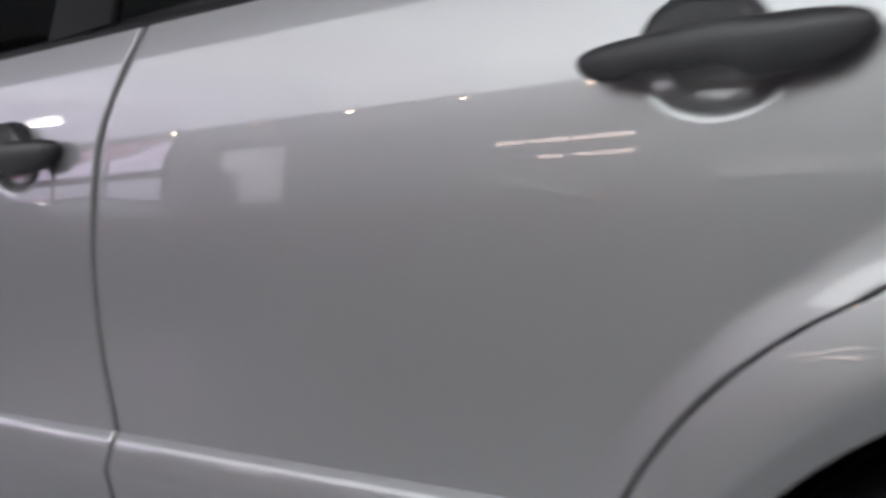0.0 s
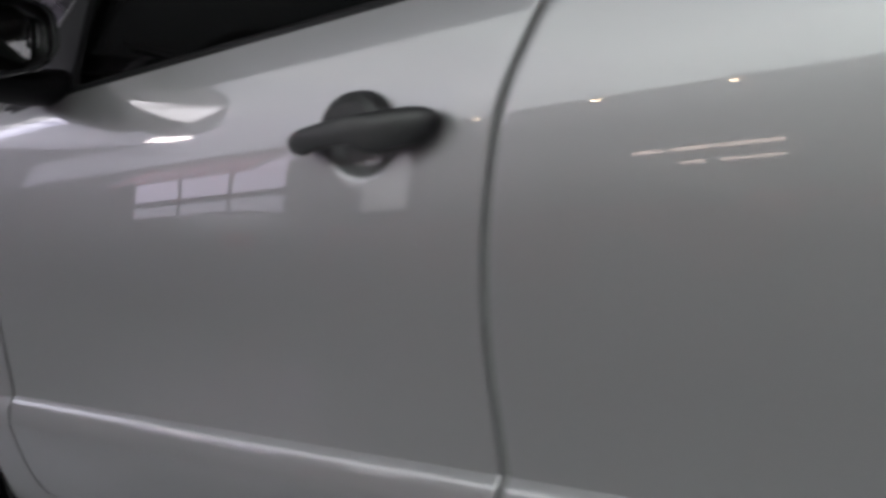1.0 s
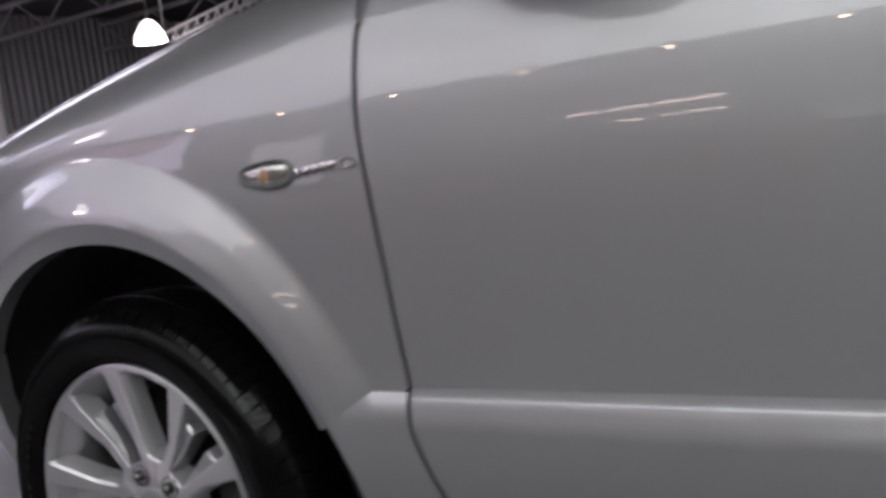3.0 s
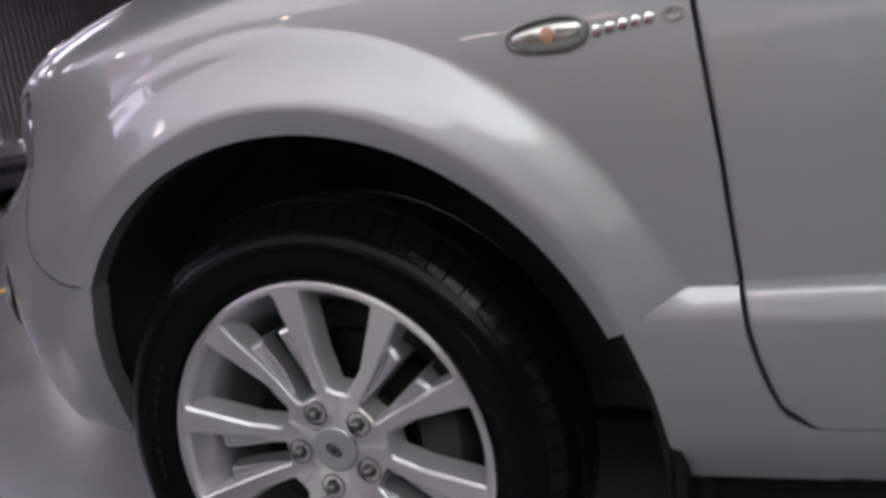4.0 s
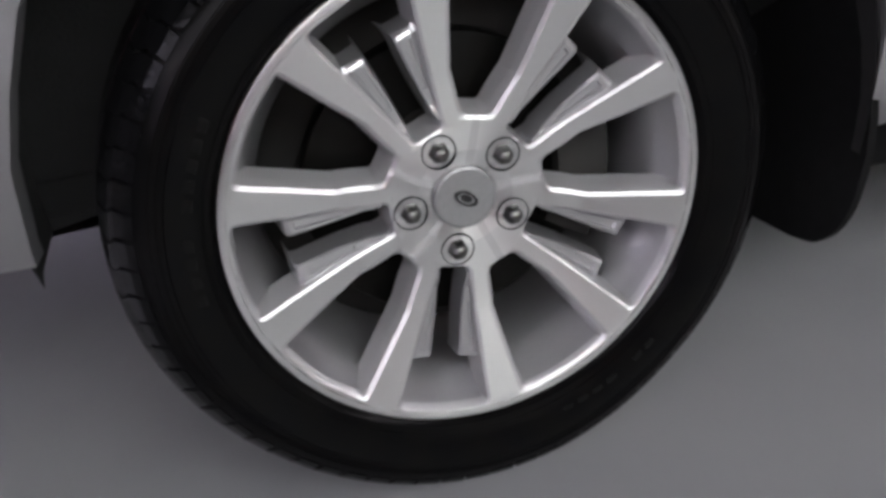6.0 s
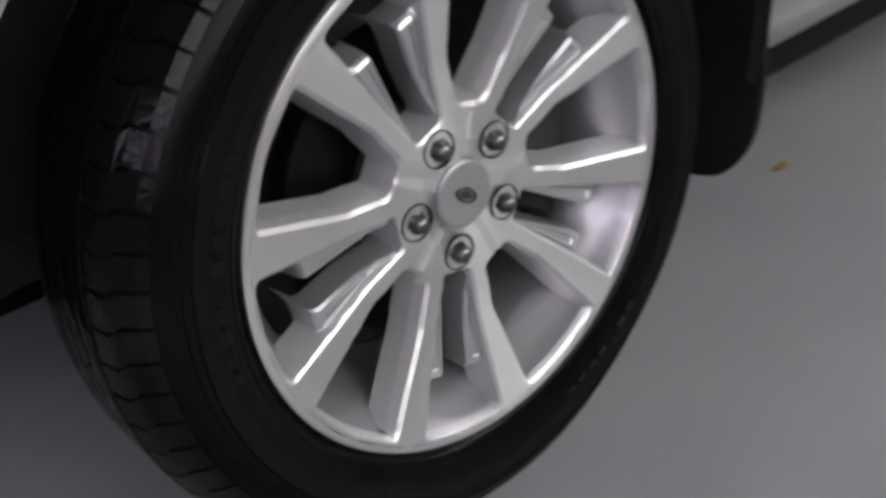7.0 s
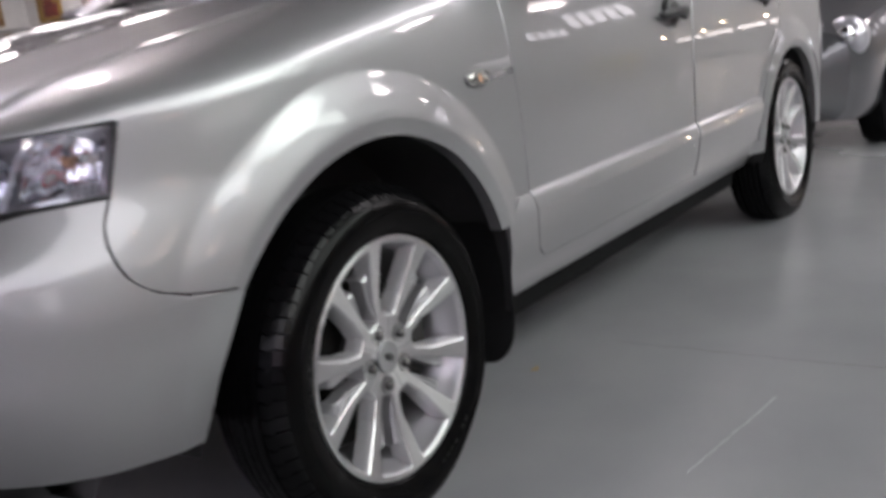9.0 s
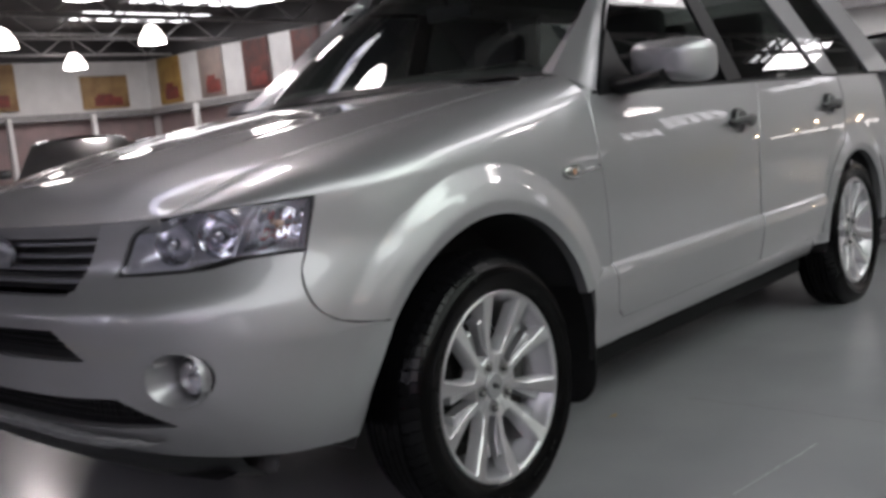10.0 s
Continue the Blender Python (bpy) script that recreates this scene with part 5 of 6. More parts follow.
        vary = 0.06 * math.sin(k * 2.4)
        for side in (-1, 1):
            def yy(v):
                return v if side < 0 else 0.120 - v
            block(a, a + st * (0.87 + 0.4 * vary), [(0.326, yy(-0.0280), 1.0), (0.3345, yy(-0.0215), 1.0), (0.3432, yy(-0.0105), 0.9), (0.3470, yy(-0.0045), 0.25), (0.3505, yy(0.002), 0.2), (0.3555, yy(0.0135), 0.7), (0.347, yy(0.0165), 0.7)], 0.026 * side)
        for j, (y0, y1) in enumerate(((0.020, 0.038), (0.042, 0.058), (0.062, 0.079), (0.083, 0.099))):
            off = st * (0.31 * j)
            ym = (y0 + y1) / 2
            block(a + off, a + off + st * (0.93 - 0.4 * vary), [(0.349, y0 - 0.0015, 0), (0.3566, y0, 0), (0.3572, ym - 0.002, 0.2), (0.3572, ym + 0.002, 0.8), (0.3566, y1, 1.0), (0.349, y1 + 0.0015, 1.0)], 0.030 * (1 if j % 2 else -1))
    verts = [(x * (1 + 0.03 * max(0.0, (-0.24 - z) / 0.10) ** 2), y + math.copysign(0.010, y - 0.06) * max(0.0, (-0.24 - z) / 0.10) ** 2, max(z, -0.3410)) for x, y, z in verts]
    me = bpy.data.meshes.new("tread")
    me.from_pydata(verts, [], faces)
    me.materials.append(TREAD)
    me.update()
    tread = me
    # one raised mark on the sidewall
    bm = bmesh.new()
    box(bm, (0.282, -0.0375, 0), (0.016, 0.0014, 0.012), pose(0, 0, 0, 0, 0, 10), bevel=0.0005)
    out["sidewall_mark"] = (bm, RUBBER_BAR)
    meshes = {}
    for k, (b, m_) in out.items():
        bmesh.ops.recalc_face_normals(b, faces=b.faces)
        me = bpy.data.meshes.new(k)
        b.to_mesh(me)
        b.free()
        me.materials.append(m_)
        if k[:5] == "spoke":
            me.materials.append(SPOKE_PAINT)
        for p in me.polygons:
            p.use_smooth = True
        me.set_sharp_from_angle(angle=radians(5 if k[:5] == "spoke" else 14 if k[:5] == "ledge" else 34))
        meshes[k] = me
    meshes["tread"] = tread
    return meshes


WM = wheel_meshes()


def wheel(parent, at):
    w = part("wheel", WM["rim"], None, parent, "ten-spoke silver alloy wheel with black tyre", at=at)
    part("tyre", WM["tyre"], None, w, "black rubber tyre")
    tagged(part("tread", WM["tread"], None, w, "black tread blocks"), kind="stuff")
    for a in (150, 154, 158, 162, 166, 174, 178, 182, 186, -72, -68, -64, -60, -52, -48):
        part("sidewall_mark", WM["sidewall_mark"], None, w, at=Matrix.Rotation(-radians(a), 4, "Y"))
    part("barrel", WM["barrel"], None, w, "silver painted barrel")
    part("hub", WM["hub"], None, w)
    part("hub_cap", WM["hub_cap"], None, w)
    part("cap_emblem", WM["cap_emblem"], None, w, "small dark oval emblem", at=pose(0, -0.001, 0))
    for k in range(5):
        a = 40.8 + 72 * k
        p = pose(0.0584 * math.cos(radians(a)), 0, 0.0584 * math.sin(radians(a)))
        part("nut_seat", WM["nut_seat"], None, w, at=p)
        part("wheel_nut", WM["nut"], None, w, "chrome wheel nut, its colour darkened for shade", at=p)
        # wide openings lie between the nuts, slots outside them
        for mir in (1, -1):
            part("spoke", WM["spoke%d" % mir], None, w, at=Matrix.Rotation(radians(90 - (a + 36)), 4, "Y"))
            part("spoke_ledge", WM["ledge%d" % mir], None, w, at=Matrix.Rotation(radians(90 - a), 4, "Y"))
    part("valve", WM["valve"], None, w, at=Matrix.Rotation(radians(-20), 4, "Y"))
    part("brake_disc", WM["brake_disc"], None, w, "steel brake disc, near black for the shade behind the spokes")
    part("brake_shield", WM["brake_shield"], None, w)
    part("brake_caliper", WM["brake_caliper"], None, w, at=Matrix.Rotation(radians(5), 4, "Y"))
    return w


for hx in (0, BASE_X):
    wheel(car, pose(hx - 0.0044, -0.868, HUB_Z - 0.001))
    wheel(car, pose(hx - 0.0044, 0.868, HUB_Z - 0.001, 0, 0, 180))

# ---------------------------------------------------------------- the hall
def slab(name, c, size, material, label, cat_="wall", kind="structure", bevel=0.0):
    bm = bmesh.new()
    box(bm, c, size, bevel=bevel)
    return tagged(part(name, bm, material, None, smooth=False), label, cat_, kind=kind)


X0, X1, Y0, Y1, ZC = HALL["x0"], HALL["x1"], HALL["y0"], HALL["y1"], HALL["z"]
bm = bmesh.new()
FLOOR_Z = 0.0105
grid(bm, [[(x, y, FLOOR_Z) for x in lin(X0 - 0.3, X1 + 0.3, 30)] for y in lin(Y0 - 0.3, Y1 + 0.3, 30)])
tagged(part("floor", bm, FLOOR), "glossy grey painted concrete floor with fine cracks", "floor", kind="structure")
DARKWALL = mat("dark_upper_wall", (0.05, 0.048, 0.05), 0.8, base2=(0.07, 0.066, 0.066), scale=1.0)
slab("wall_east", (X1 + 0.1, (Y0 + Y1) / 2, 2.1), (0.2, Y1 - Y0, 4.2), WHITE, "white hall wall with hanging banners")
slab("wall_north", ((X0 + X1) / 2, Y1 + 0.1, 2.1), (X1 - X0, 0.2, 4.2), WHITE, "white hall wall with framed pictures")
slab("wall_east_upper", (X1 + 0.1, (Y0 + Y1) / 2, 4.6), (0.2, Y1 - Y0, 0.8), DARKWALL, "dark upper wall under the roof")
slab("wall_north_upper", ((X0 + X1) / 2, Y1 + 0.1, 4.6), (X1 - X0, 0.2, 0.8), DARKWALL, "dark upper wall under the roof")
bm = bmesh.new()
ys_ = lin(Y0, Y1, 1051)
grid(bm, [[(X0 + 0.03 * math.sin(2 * math.pi * y / 0.2), y, z) for y in ys_] for z in (0, 2.5, ZC)])
tagged(part("wall_west", bm, mat("corrugated_steel", (0.27, 0.265, 0.28), 0.5, 0.3, base2=(0.21, 0.205, 0.215), scale=1.5)), "grey corrugated steel hall wall", "wall", kind="structure")
slab("wall_south", ((X0 + X1) / 2, Y0 - 0.1, 1.95), (X1 - X0, 0.2, 3.9), BROWN, "grey brown lower wall of the hall")
slab("wall_south_upper", (12.2, Y0 - 0.1, 4.45), (9.4, 0.2, 1.1), BROWN, "grey brown upper wall of the hall")
# glow is set higher from sheet to sheet to grade the mirrored brightness
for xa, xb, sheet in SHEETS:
    slab("wall_south_glazing", ((xa + xb) / 2, Y0 - 0.1, 4.45), (xb - xa, 0.16, 1.1), sheet, "translucent wall sheeting, its daylight glow graded in steps", "window")
    slab("roof_glazing", ((max(xa, -13.5) + xb - (2.0 if xb > 7 else 0)) / 2, -6.95, ZC - 0.012), (xb - (2.0 if xb > 7 else 0) - max(xa, -13.5), 4.1, 0.016), sheet, "translucent roof sheeting, its daylight glow graded in steps", "window")
bm = bmesh.new()
box(bm, ((X0 + X1) / 2, (Y0 + Y1) / 2, ZC + 0.1), (X1 - X0, Y1 - Y0, 0.2))
tagged(part("ceiling", bm, CEIL, smooth=False), "dark roof lining", "ceiling", kind="structure")

# skylights
for sx_, sy_, long, wide, bars_, power_ in SKYLIGHTS:
    sk = thing("skylight", "bright roof skylight divided by thin bars", "skylight", "roof skylights", at=pose(sx_, sy_, ZC - 0.02))
    bm = bmesh.new()
    box(bm, (0, 0, 0), (long, wide, 0.02))
    part("daylight_pane", bm, DAY, sk, smooth=False)
    for k in range(bars_ + 1):
        bm = bmesh.new()
        box(bm, (long * (k / bars_ - 0.5), 0, -0.03), (0.14, wide, 0.04))
        part("bar", bm, TRUSS, sk, smooth=False)

# roof trusses
for ty in lin(-3.3, 24.5, 9):
    tr = thing("roof_truss", "dark steel lattice roof truss", "truss", "roof trusses", at=pose(0, ty, 0))
    bm = bmesh.new()
    tube(bm, [(X0, 0, 4.85), (X1, 0, 4.85)], 0.06, 6)
    part("top_chord", bm, TRUSS, tr)
    bm = bmesh.new()
    tube(bm, [(X0, 0, 4.25), (X1, 0, 4.25)], 0.045, 6)
    part("bottom_chord", bm, TRUSS, tr)
    bm = bmesh.new()
    n = 40
    for k in range(n):
        xa, xb = X0 + (X1 - X0) * k / n, X0 + (X1 - X0) * (k + 1) / n
        tube(bm, [(xa, 0, 4.25 if k % 2 else 4.85), (xb, 0, 4.85 if k % 2 else 4.25)], 0.025, 5)
    part("lattice", bm, TRUSS, tr)

# high bay lamps
LAMP_Z = 3.75
bay = None
for lx, ly in [(12.0, 18.2), (13.0, 23.6), (8.7, 19.0), (10.4, 12.0), (7.0, 12.6), (6.3, 7.8), (3.8, 10.1), (6.8, -5.2), (4.6, 18.5), (-7.2, 7.6), (-14.2, 12.1), (-8.4, -6.4), (12.0, -6.3), (-10.5, 0.6), (0.5, 1.3)]:
    if bay is None:
        bay = thing("high_bay_lamp", "round hanging high bay lamp, lit", "lamp", "high bay lamps")
        bm = bmesh.new()
        lathe(bm, [(0.06, 0.44), (0.12, 0.40), (0.20, 0.30), (0.295, 0.13), (0.32, 0.0), (0.313, 0.0), (0.285, 0.13), (0.19, 0.29), (0.05, 0.38)], 32, "Z")
        part("shade", bm, ACRYLIC, bay, "glowing acrylic shade")
        bm = bmesh.new()
        lathe(bm, [(0.0, 0.03), (0.17, 0.035), (0.27, 0.05), (0.25, 0.13), (0.15, 0.27), (0.0, 0.29)], 32, "Z")
        part("lit_diffuser", bm, BULB, bay)
        bm = bmesh.new()
        tube(bm, [(0, 0, 0.43), (0, 0, ZC - LAMP_Z)], 0.012, 6)
        part("drop_rod", bm, TRUSS, bay)
        bay.matrix_basis = pose(lx, ly, LAMP_Z)
    else:
        copy_thing(bay, pose(lx, ly, LAMP_Z))

# banners on the walls, with the rail below
def banner(name, at, w, h, material, label):
    t = thing(name, label, "banner", "wall banners", at=at)
    bm = bmesh.new()
    box(bm, (0, 0, h / 2), (w, 0.03, h), bevel=0.008)
    part("print", bm, material, t)
    bm = bmesh.new()
    box(bm, (0.05 * w, -0.018, h * 0.22), (w * 0.6, 0.008, h * 0.26), bevel=0.003)
    box(bm, (-0.02 * w, -0.019, h * 0.38), (w * 0.34, 0.008, h * 0.14), bevel=0.003)
    part("printed_shape", bm, SIGN_R, t, "red printed shape")
    bm = bmesh.new()
    tube(bm, [(-w / 2, 0, h + 0.01), (w / 2, 0, h + 0.01)], 0.018, 6)
    part("hanging_rod", bm, TRUSS, t)
    return t


for k, (bx, bw, bz, bh, m_) in enumerate(((15.25, 1.65, 2.72, 1.02, SIGN_B), (11.5, 1.7, 2.78, 1.38, SIGN_B), (7.6, 1.7, 2.75, 1.1, SIGN_D), (3.8, 1.7, 2.75, 1.3, SIGN_B), (0.0, 1.7, 2.75, 1.1, SIGN_Y))):
    banner("picture_banner", pose(bx, Y1 - 0.05, bz), bw, bh, m_, "sand coloured picture banner on the white wall" if m_ is not SIGN_D else "dark picture banner on the white wall")
for k in range(6):
    m_ = (SIGN_Y, mat("grey_banner", (0.20, 0.17, 0.16), 0.6, base2=(0.30, 0.22, 0.19), scale=3), SIGN_D, SIGN_D)[min(k, 3)] if k < 4 else (SIGN_R if k % 2 else SIGN_D)
    b_ = banner("tall_banner", pose(X1 - 0.05, 24.7 - 2.2 * k, 2.70, 0, 0, -90), 1.2, 1.47, m_, "tall printed banner hanging on the white wall")
slab("wall_rail_north", ((X0 + X1) / 2, Y1 - 0.2, 2.52), (X1 - X0, 0.3, 0.20), TRUSS, "grey steel ledge along the wall", "ledge")
slab("wall_rail_east", (X1 - 0.2, (Y0 + Y1) / 2 + 4, 2.52), (0.3, Y1 - Y0 - 9.0, 0.20), TRUSS, "grey steel ledge along the wall", "ledge")
# darkened pink: the shade under the ledge is put into the colour
PINK = mat("shaded_pink_colour", (0.30, 0.21, 0.205), 0.7, base2=(0.17, 0.14, 0.14), scale=1.2)
slab("wall_base_north", ((X0 + X1) / 2, Y1 - 0.03, 1.2), (X1 - X0, 0.05, 2.4), PINK, "pinkish lower wall with the ledge's shade in its colour")
slab("wall_base_east", (X1 - 0.03, 17.0, 1.2), (0.05, 17.0, 2.4), PINK, "pinkish lower wall with the ledge's shade in its colour")
for px_, py_ in ((11.7, 25.4), (14.4, 25.4), (16.2, 22.6), (16.2, 18.0), (16.2, 13.5), (7.5, 25.4), (3.2, 25.4)):
    bm = bmesh.new()
    box(bm, (px_, py_, 1.27), (0.14, 0.14, 2.54), bevel=0.01)
    tagged(part("ledge_post", bm, WHITE), "slim white post carrying the ledge", "post", "ledge posts")
bm = bmesh.new()
tube(bm, [(-8.0, 4.25, 0), (-8.0, 4.25, ZC)], 0.10, 20)
tagged(part("column", bm, WHITE), "round white steel column", "column")
# lattice boom hanging near the column
boom = thing("lattice_boom", "pale aluminium lattice boom hanging from the roof", "truss")
a_, b2_ = Vector((-8.6, 7.3, 2.55)), Vector((-9.0, 9.6, 3.35))
for k, off in enumerate((Vector((0, 0, 0)), Vector((0.16, 0, 0.16)), Vector((0, 0, 0.28)))):
    bm = bmesh.new()
    tube(bm, [a_ + off, b2_ + off], 0.022, 6)
    part("chord", bm, LAMP_SHADE, boom)
bm = bmesh.new()
for k in range(9):
    p_, q_ = a_.lerp(b2_, k / 9), a_.lerp(b2_, (k + 1) / 9)
    tube(bm, [p_, q_ + Vector((0, 0, 0.28)), q_], 0.012, 5)
part("lacing", bm, LAMP_SHADE, boom)
for p_, q_ in ((b2_, (-9.0, 9.6, ZC)), (a_, (-8.6, 7.3, ZC))):
    bm = bmesh.new()
    tube(bm, [p_ + Vector((0, 0, 0.28)), q_], 0.012, 6)
    part("hanger", bm, TRUSS, boom)

# cracks and a scuff in the floor
def streak(name, pts, w, material, label):
    bm = bmesh.new()
    rows = []
    for k, p in enumerate(pts):
        a, b = Vector(pts[max(k - 1, 0)]), Vector(pts[min(k + 1, len(pts) - 1)])
        d = (b - a).normalized()
        n = Vector((-d.y, d.x)) * w * (0.3 + 0.7 * abs(math.sin(k * 1.7 + 0.6)))
        rows.append([(p[0] + n.x, p[1] + n.y, FLOOR_Z + 0.0008), (p[0], p[1], FLOOR_Z + 0.0012), (p[0] - n.x, p[1] - n.y, FLOOR_Z + 0.0008)])
    grid(bm, rows)
    return tagged(part(name, bm, material), label, "floor mark", kind="structure")


def wander(a, b, n, amp, seed):
    r = random.Random(seed)
    return [(a[0] + (b[0] - a[0]) * k / n + r.uniform(-amp, amp), a[1] + (b[1] - a[1]) * k / n + r.uniform(-amp, amp)) for k in range(n + 1)]


CRACK = mat("crack_dirt", (0.07, 0.065, 0.06), 0.8, noise=0.4, scale=40)
SCUFF = mat("scuff", (0.27, 0.27, 0.28), 0.5, noise=0.4, scale=40)
streak("floor_crack", wander((1.08, -0.86), (1.03, -2.4), 40, 0.006, 1), 0.0022, CRACK, "thin dark crack in the painted floor")
streak("floor_crack", wander((0.55, -2.1), (4.2, -1.75), 50, 0.008, 2), 0.0016, CRACK, "thin dark crack in the painted floor")
streak("floor_scuff", wander((0.343, -1.347), (0.80, -1.405), 16, 0.002, 3), 0.0022, SCUFF, "pale scuff mark on the floor")
streak("floor_scuff", wander((1.5, -1.9), (1.9, -1.6), 12, 0.006, 4), 0.003, SCUFF, "pale scuff mark on the floor")

# floor markings
bm = bmesh.new()
box(bm, (-3.6, 3.0, FLOOR_Z + 0.002), (0.10, 7.0, 0.004), pose(0, 0, 0, 0, 0, -8))
tagged(part("floor_line", bm, YELLOW, smooth=False), "worn yellow line painted on the floor", "floor line", kind="structure")
bm = bmesh.new()
vs = [bm.verts.new((0.80 + 0.022 * math.cos(a) * (1 + 0.25 * math.sin(3 * a)), -0.72 + 0.010 * math.sin(a), FLOOR_Z + 0.003 + 0.003 * math.cos(2 * a))) for a in lin(0, 2 * math.pi, 15)[:-1]]
bm.faces.new(vs)
bmesh.ops.solidify(bm, geom=bm.faces[:], thickness=0.0015)
tagged(part("dry_leaf", bm, LEAF), "small dry brown leaf on the floor", "leaf")


# ---------------------------------------------------------------- cars in the background
def other_car(name, paint, label, at):
    t = thing(name, label, "car", "cars in the hall", at=at)
    L, W, H = 4.5, 0.88, 1.42
    side = [(-0.85, 0.30, 0.62, 0.60), (-0.80, 0.24, 0.72, 0.72), (-0.6, 0.22, 0.78, 0.80), (-0.2, 0.22, 0.86, 0.86), (0.4, 0.22, 0.93, 0.88), (1.0, 0.22, 0.96, 0.88), (2.2, 0.22, 0.99, 0.88), (3.0, 0.24, 1.0, 0.86), (3.45, 0.30, 1.0, 0.80), (3.6, 0.36, 0.92, 0.72)]
    bm = bmesh.new()
    rows = []
    for x in lin(-0.85, 3.6, 60):
        zb, zt, w = (interp(x, [(q[0], q[i]) for q in side]) for i in (1, 2, 3))
        half = []
        for f, g in ((0.0, 1.0), (0.55, 0.995), (0.85, 0.975), (0.96, 0.93), (1.0, 0.82), (1.01, 0.6), (1.0, 0.35), (0.97, 0.12), (0.90, 0.0)):
            z = zb + (zt - zb) * g
            for hx in (0.0, 2.65):
                d = math.hypot(x - hx, z - 0.31)
                if d < 0.37 and f > 0.8:
                    z = 0.31 + math.sqrt(max(0.0, 0.37 ** 2 - (x - hx) ** 2))
            half.append((w * f, z))
        rows.append([(x, -a, z) for a, z in half[::-1]] + [(x, a, z) for a, z in half[1:]])
    grid(bm, rows)
    bmesh.ops.holes_fill(bm, edges=[e for e in bm.edges if e.is_boundary])
    body = part("body", bm, paint, t)
    bm = bmesh.new()
    rows = []
    for x, z in ((0.55, 0.94), (0.9, 1.14), (1.25, 1.34), (1.6, 1.41), (2.2, 1.41), (2.7, 1.34), (3.1, 1.16), (3.4, 1.0)):
        w = 0.80 - (z - 0.94) * 0.42
        rows.append([(x, -0.82, 0.92), (x, -w, z - 0.03), (x, -w * 0.85, z), (x, 0, z + 0.02), (x, w * 0.85, z), (x, w, z - 0.03), (x, 0.82, 0.92)])
    grid(bm, rows)
    part("cabin_glass", bm, PAINT_BLACK, t, "dark glazed cabin")
    bm = bmesh.new()
    grid(bm, [[(x, y, 1.43 - 0.05 * (y / 0.5) ** 2) for y in lin(-0.58, 0.58, 7)] for x in lin(1.45, 2.5, 6)])
    part("roof", bm, paint, t)
    for s in (1, -1):
        bm = bmesh.new()
        bmesh.ops.create_uvsphere(bm, u_segments=20, v_segments=12, radius=1.0, matrix=Matrix.Translation((-0.60, -s * 0.68, 0.66)) @ pose(0, 0, 0, 0, 12, 35 * s) @ Matrix.Diagonal((0.20, 0.11, 0.12, 1)))
        hl = part("headlight", bm, LAMP_BODY, t, "bright headlight")
        for dx, dz, rr, m_ in ((-0.16, 0.03, 0.05, REFLECTOR), (-0.04, 0.05, 0.055, REFLECTOR), (0.06, -0.02, 0.035, AMBER)):
            bm = bmesh.new()
            bmesh.ops.create_uvsphere(bm, u_segments=14, v_segments=8, radius=rr)
            part("reflector", bm, m_, hl, at=pose(-0.60 + dx, -s * (0.735 + 0.2 * dx + 0.02), 0.66 + dz))
        bm = bmesh.new()
        box(bm, (3.56, -s * 0.55, 0.80), (0.12, 0.34, 0.16), bevel=0.03)
        part("tail_light", bm, PAINT_RED, t, "red tail light")
        bm = bmesh.new()
        box(bm, (0.75, -s * 0.95, 1.0), (0.10, 0.18, 0.12), bevel=0.035)
        part("side_mirror", bm, paint, t)
    bm = bmesh.new()
    box(bm, (-0.82, 0, 0.46), (0.06, 1.0, 0.14), bevel=0.02)
    part("grille", bm, BLACK, t, "dark grille")
    for hx in (0, 2.65):
        wheel(t, pose(hx, -0.815, 0.352))
        wheel(t, pose(hx, 0.815, 0.352, 0, 0, 180))
    return t


other_car("parked_car", PAINT_DARK, "dark grey car parked behind the silver one", pose(4.90, -0.12, 0))
other_car("parked_car", PAINT_BLACK, "black car parked in the next row", pose(4.5, 9.0, 0, 0, 0, 60))
other_car("parked_car", PAINT_RED, "red car parked along the wall", pose(8.5, 12.0, 0, 0, 0, 75))
other_car("parked_car", PAINT_DARK, "dark car parked across the hall", pose(-9.2, 6.2, 0, 0, 0, 190))
other_car("parked_car", PAINT_BLACK, "black car parked further along the row", pose(0.5, 10.0, 0, 0, 0, 60))

# ---------------------------------------------------------------- opposite side of the hall, mirrored in the car's paint
for tx, tz, ln in ((-2.78, 2.12, 0.34), (-2.30, 2.12, 0.42), (-1.68, 2.12, 0.66), (-2.28, 1.85, 0.26), (-1.86, 1.85, 0.20), (-1.52, 1.85, 0.36)):
    t = thing("tube_lamp", "lit warm fluorescent tube on the wall", "lamp", "tube lamps", at=pose(tx, Y0 + 0.10, tz + 0.10))
    bm = bmesh.new()
    tube(bm, [(-ln / 2, 0, 0), (ln / 2, 0, 0)], 0.026, 8)
    part("tube", bm, TUBE, t)
    bm = bmesh.new()
    box(bm, (0, -0.05, 0.03), (ln + 0.1, 0.06, 0.06), bevel=0.01)
    part("batten", bm, TRUSS, t)

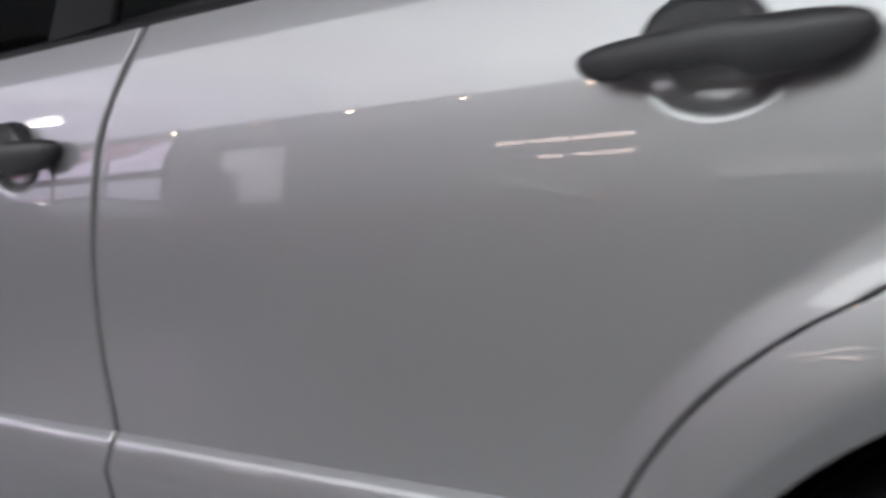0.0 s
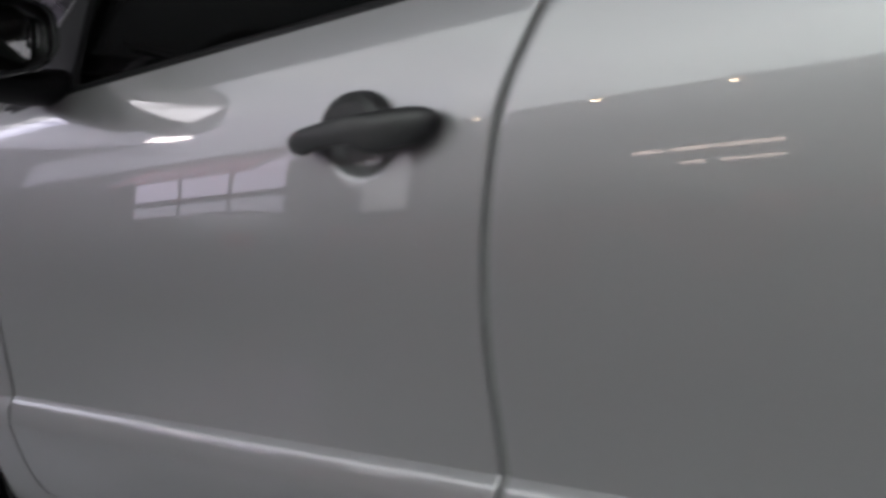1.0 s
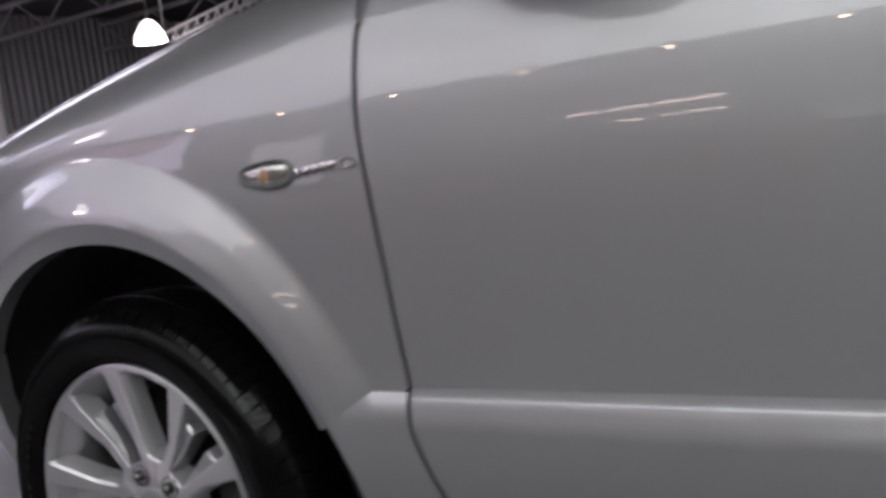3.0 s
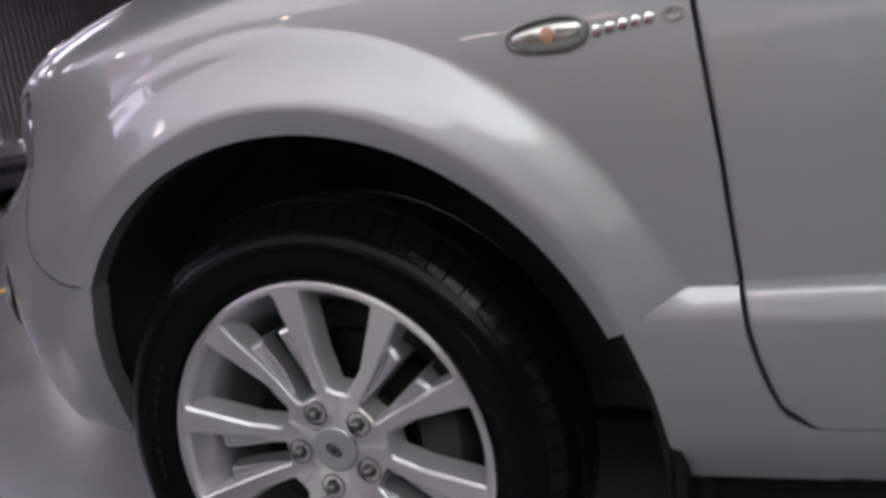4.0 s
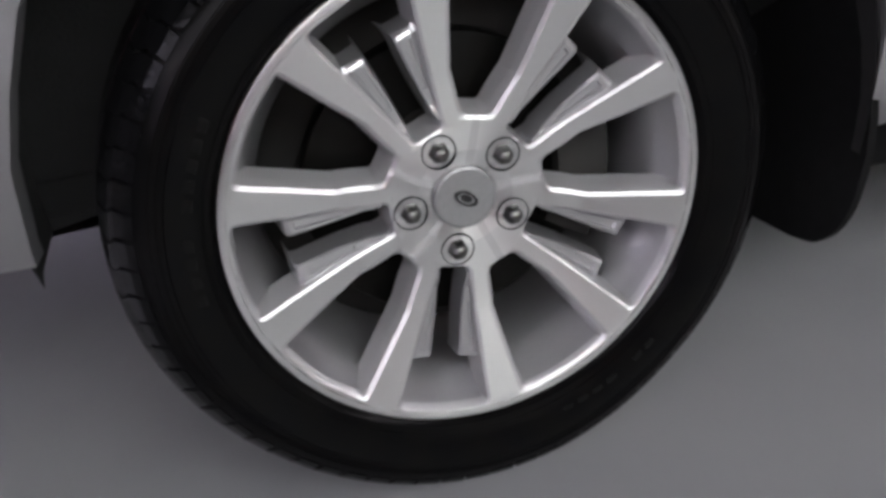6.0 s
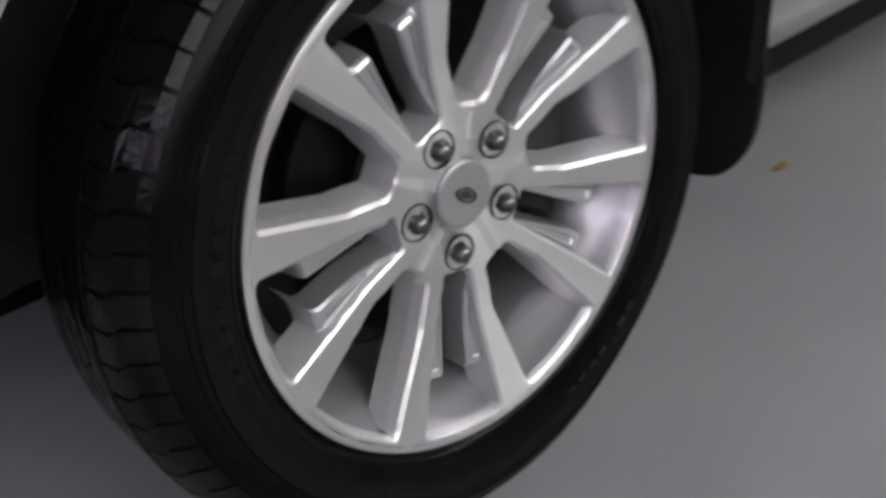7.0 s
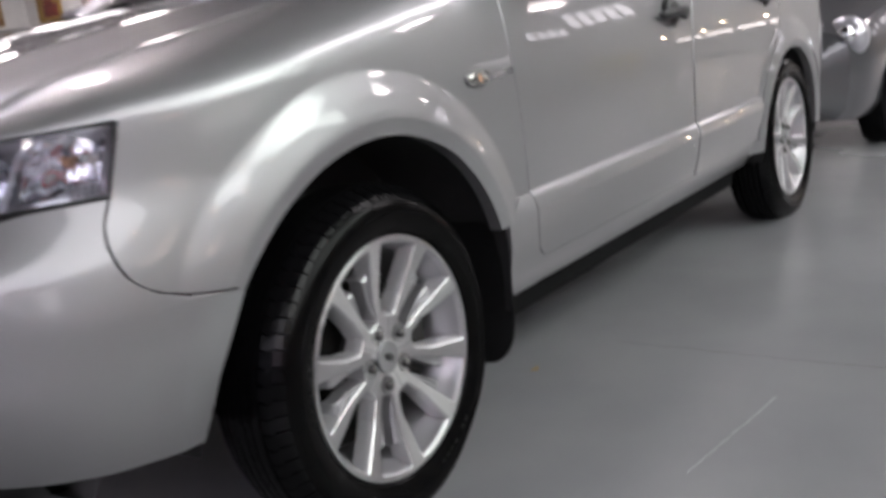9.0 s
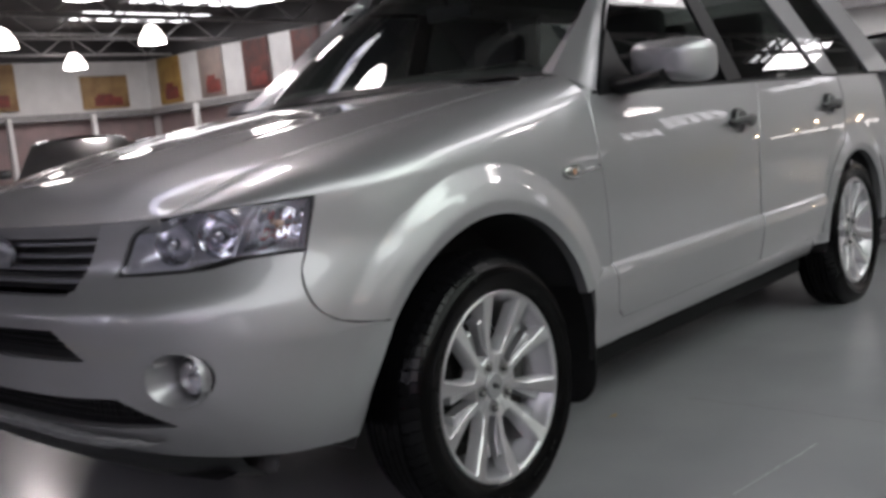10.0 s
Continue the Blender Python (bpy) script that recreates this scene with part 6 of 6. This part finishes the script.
for sx_ in (-8.6, -6.9, -5.2, -3.5, -1.9, -0.3, 1.4, 3.2):
    t = thing("wall_spotlight", "small warm spotlight high on the wall", "spotlight", "wall spotlights", at=pose(sx_, Y0 + 0.22, 3.72))
    bm = bmesh.new()
    lathe(bm, [(0.03, 0.16), (0.055, 0.13), (0.065, 0.0), (0.06, 0.0), (0.03, 0.12)], 16, "Z")
    tube(bm, [(0, 0, 0.14), (0, -0.12, 0.16), (0, -0.22, 0.16)], 0.012, 6)
    part("housing", bm, TRUSS, t)
    bm = bmesh.new()
    bmesh.ops.create_uvsphere(bm, u_segments=12, v_segments=8, radius=0.058, matrix=Matrix.Translation((0, 0, 0.01)))
    part("spot_bulb", bm, glow("spot_glow", (1.0, 0.78, 0.5), 50.0) if "spot_glow" not in bpy.data.materials else bpy.data.materials["spot_glow"], t)


def opening_window(name, x0, x1, z0, z1, bars, material, label, east=False):
    t = thing(name, label, "window", at=pose(0, Y0 + 0.012, 0) if not east else pose(X1 - 0.012, 0, 0, 0, 0, 90))
    bm = bmesh.new()
    box(bm, ((x0 + x1) / 2, 0, (z0 + z1) / 2), (x1 - x0, 0.012, z1 - z0))
    part("daylight_pane", bm, material, t, smooth=False)
    for k in range(bars + 1):
        bm = bmesh.new()
        box(bm, (x0 + (x1 - x0) * k / bars, 0.02, (z0 + z1) / 2), (0.07, 0.05, z1 - z0 + 0.07), bevel=0.006)
        part("mullion", bm, TRUSS, t)
    for z in (z0, z1):
        bm = bmesh.new()
        box(bm, ((x0 + x1) / 2, 0.02, z), (x1 - x0, 0.045, 0.06), bevel=0.006)
        part("rail", bm, TRUSS, t)
    return t


opening_window("doorway_window", -12.9, -8.7, 2.3, 3.5, 3, DOORLIGHT, "open bright shopfront with white frame")
opening_window("shop_window", -12.9, -8.7, 1.25, 2.2, 3, glow("dim_daylight", (0.80, 0.82, 1.0), 1.5), "dim lower shop window")
opening_window("office_window", -7.5, -6.2, 1.3, 2.75, 1, glow("office_light", (0.92, 0.95, 0.95), 1.3), "lit office window")
# glow added to give the doors a pale zone to mirror
opening_window("pale_zone_panel", -0.6, 4.5, 1.25, 1.72, 4, glow("pale_zone_glow", (1.0, 0.95, 0.85), 0.55), "dim glowing panes standing in for a pale mirrored zone")
lv = thing("louvre_window", "bright louvred window with white slats in the steel wall", "window", at=pose(X0 + 0.07, 0, 0))
bm = bmesh.new()
box(bm, (0, 7.0, 4.4), (0.02, 4.6, 1.0))
part("daylight_pane", bm, DOORLIGHT, lv, smooth=False)
for k in range(5):
    bm = bmesh.new()
    box(bm, (0.06, 7.0, 3.95 + 0.22 * k), (0.03, 4.7, 0.09), pose(0, 0, 0, 0, 35, 0), bevel=0.004)
    part("slat", bm, WHITE, lv)
WHITE_DAY = glow("white_daylight", (0.95, 0.97, 1.0), 2.4)
# added glowing panes stand in for skylights beyond the wall, mirrored in the doors
opening_window("east_skylight_pane", -8.9, -7.4, 2.8, 3.9, 5, WHITE_DAY, "bright pane in the end wall, standing in for a roof skylight", True)
opening_window("upper_skylight_pane", -5.8, -4.3, 4.15, 4.65, 4, WHITE_DAY, "bright strip in the end wall, standing in for a roof skylight", True)
opening_window("corner_skylight_pane", 15.0, 16.7, 2.3, 3.0, 4, WHITE_DAY, "bright pane by the corner, standing in for a roof skylight")
awning = thing("awning", "red and white striped cloth awning over the shopfront", "awning", at=pose(0, Y0, 0))
for k in range(11):
    xa = -12.9 + 0.39 * k
    bm = bmesh.new()
    grid(bm, [[(xa + 0.385 * u, 0.01 + 0.84 * v, 3.66 - 0.95 * v - 0.05 * math.sin(math.pi * u) * v) for u in lin(0, 1, 5)] for v in lin(0, 1, 6)])
    part("stripe", bm, CLOTH_RED if k % 2 else CLOTH_WHITE, awning)
bm = bmesh.new()
tube(bm, [(-12.95, 0.86, 2.70), (-8.60, 0.86, 2.70)], 0.02, 6)
part("front_bar", bm, TRUSS, awning)
for bx_ in (-12.92, -10.75, -8.62):
    bm = bmesh.new()
    tube(bm, [(bx_, 0.0, 3.67), (bx_, 0.86, 2.70)], 0.014, 6)
    tube(bm, [(bx_, 0.0, 2.70), (bx_, 0.86, 2.70)], 0.014, 6)
    part("bracket", bm, TRUSS, awning)
# made-up box in place of an unknown dark shape before the window
cabinet = thing("cabinet", "dark box standing in for a dark shape at the office window", "cabinet", at=pose(-7.25, Y0 + 0.40, FLOOR_Z))
bm = bmesh.new()
box(bm, (0, 0, 1.05), (0.62, 0.45, 2.1), bevel=0.015)
part("body", bm, PAINT_BLACK, cabinet)
for dx in (-0.155, 0.155):
    bm = bmesh.new()
    box(bm, (dx, 0.232, 1.05), (0.29, 0.018, 2.0), bevel=0.006)
    part("door", bm, BLACK, cabinet)
other_car("parked_car", PAINT_RED, "red car parked by the tube lamps", pose(-3.4, -6.3, 0, 0, 0, 4))
other_car("parked_car", PAINT_DARK, "dark car parked before the shopfront", pose(-11.2, -7.3, 0, 0, 0, 10))
# far corner of the hall, mirrored in the doors
opening_window("display_window", -7.0, -4.6, 0.62, 0.86, 4, glow("display_light", (1.0, 0.97, 0.9), 3.0), "row of small lit display windows low in the end wall", True)
bm = bmesh.new()
box(bm, (X1 - 0.05, -8.3, 0.34), (0.04, 1.2, 0.5), bevel=0.006)
tagged(part("yellow_sign", bm, YELLOW), "yellow sign low on the end wall", "sign")
for k, (qy, qz) in enumerate(((-7.2, 1.1), (-6.4, 1.02), (-6.0, 1.25), (-5.2, 1.1))):
    t = thing("corner_lamp", "small bright lamp on the end wall", "lamp", "corner lamps", at=pose(X1 - 0.06, qy, qz))
    bm = bmesh.new()
    bmesh.ops.create_uvsphere(bm, u_segments=12, v_segments=8, radius=0.035)
    part("globe", bm, bpy.data.materials["spot_glow"], t)
    bm = bmesh.new()
    box(bm, (0.04, 0, 0), (0.05, 0.12, 0.12), bevel=0.01)
    part("base", bm, TRUSS, t)
# dark cars guessed from reflections, added to darken the lower doors
other_car("parked_car", PAINT_DARK, "dark grey car in the row across the aisle", pose(1.3, -6.1, 0, 0, 0, 3))
other_car("parked_car", PAINT_BLACK, "black car in the row across the aisle", pose(6.3, -6.2, 0, 0, 0, -2))
other_car("parked_car", PAINT_BLACK, "black car at the end of the row across the aisle", pose(-8.0, -6.0, 0, 0, 0, 6))
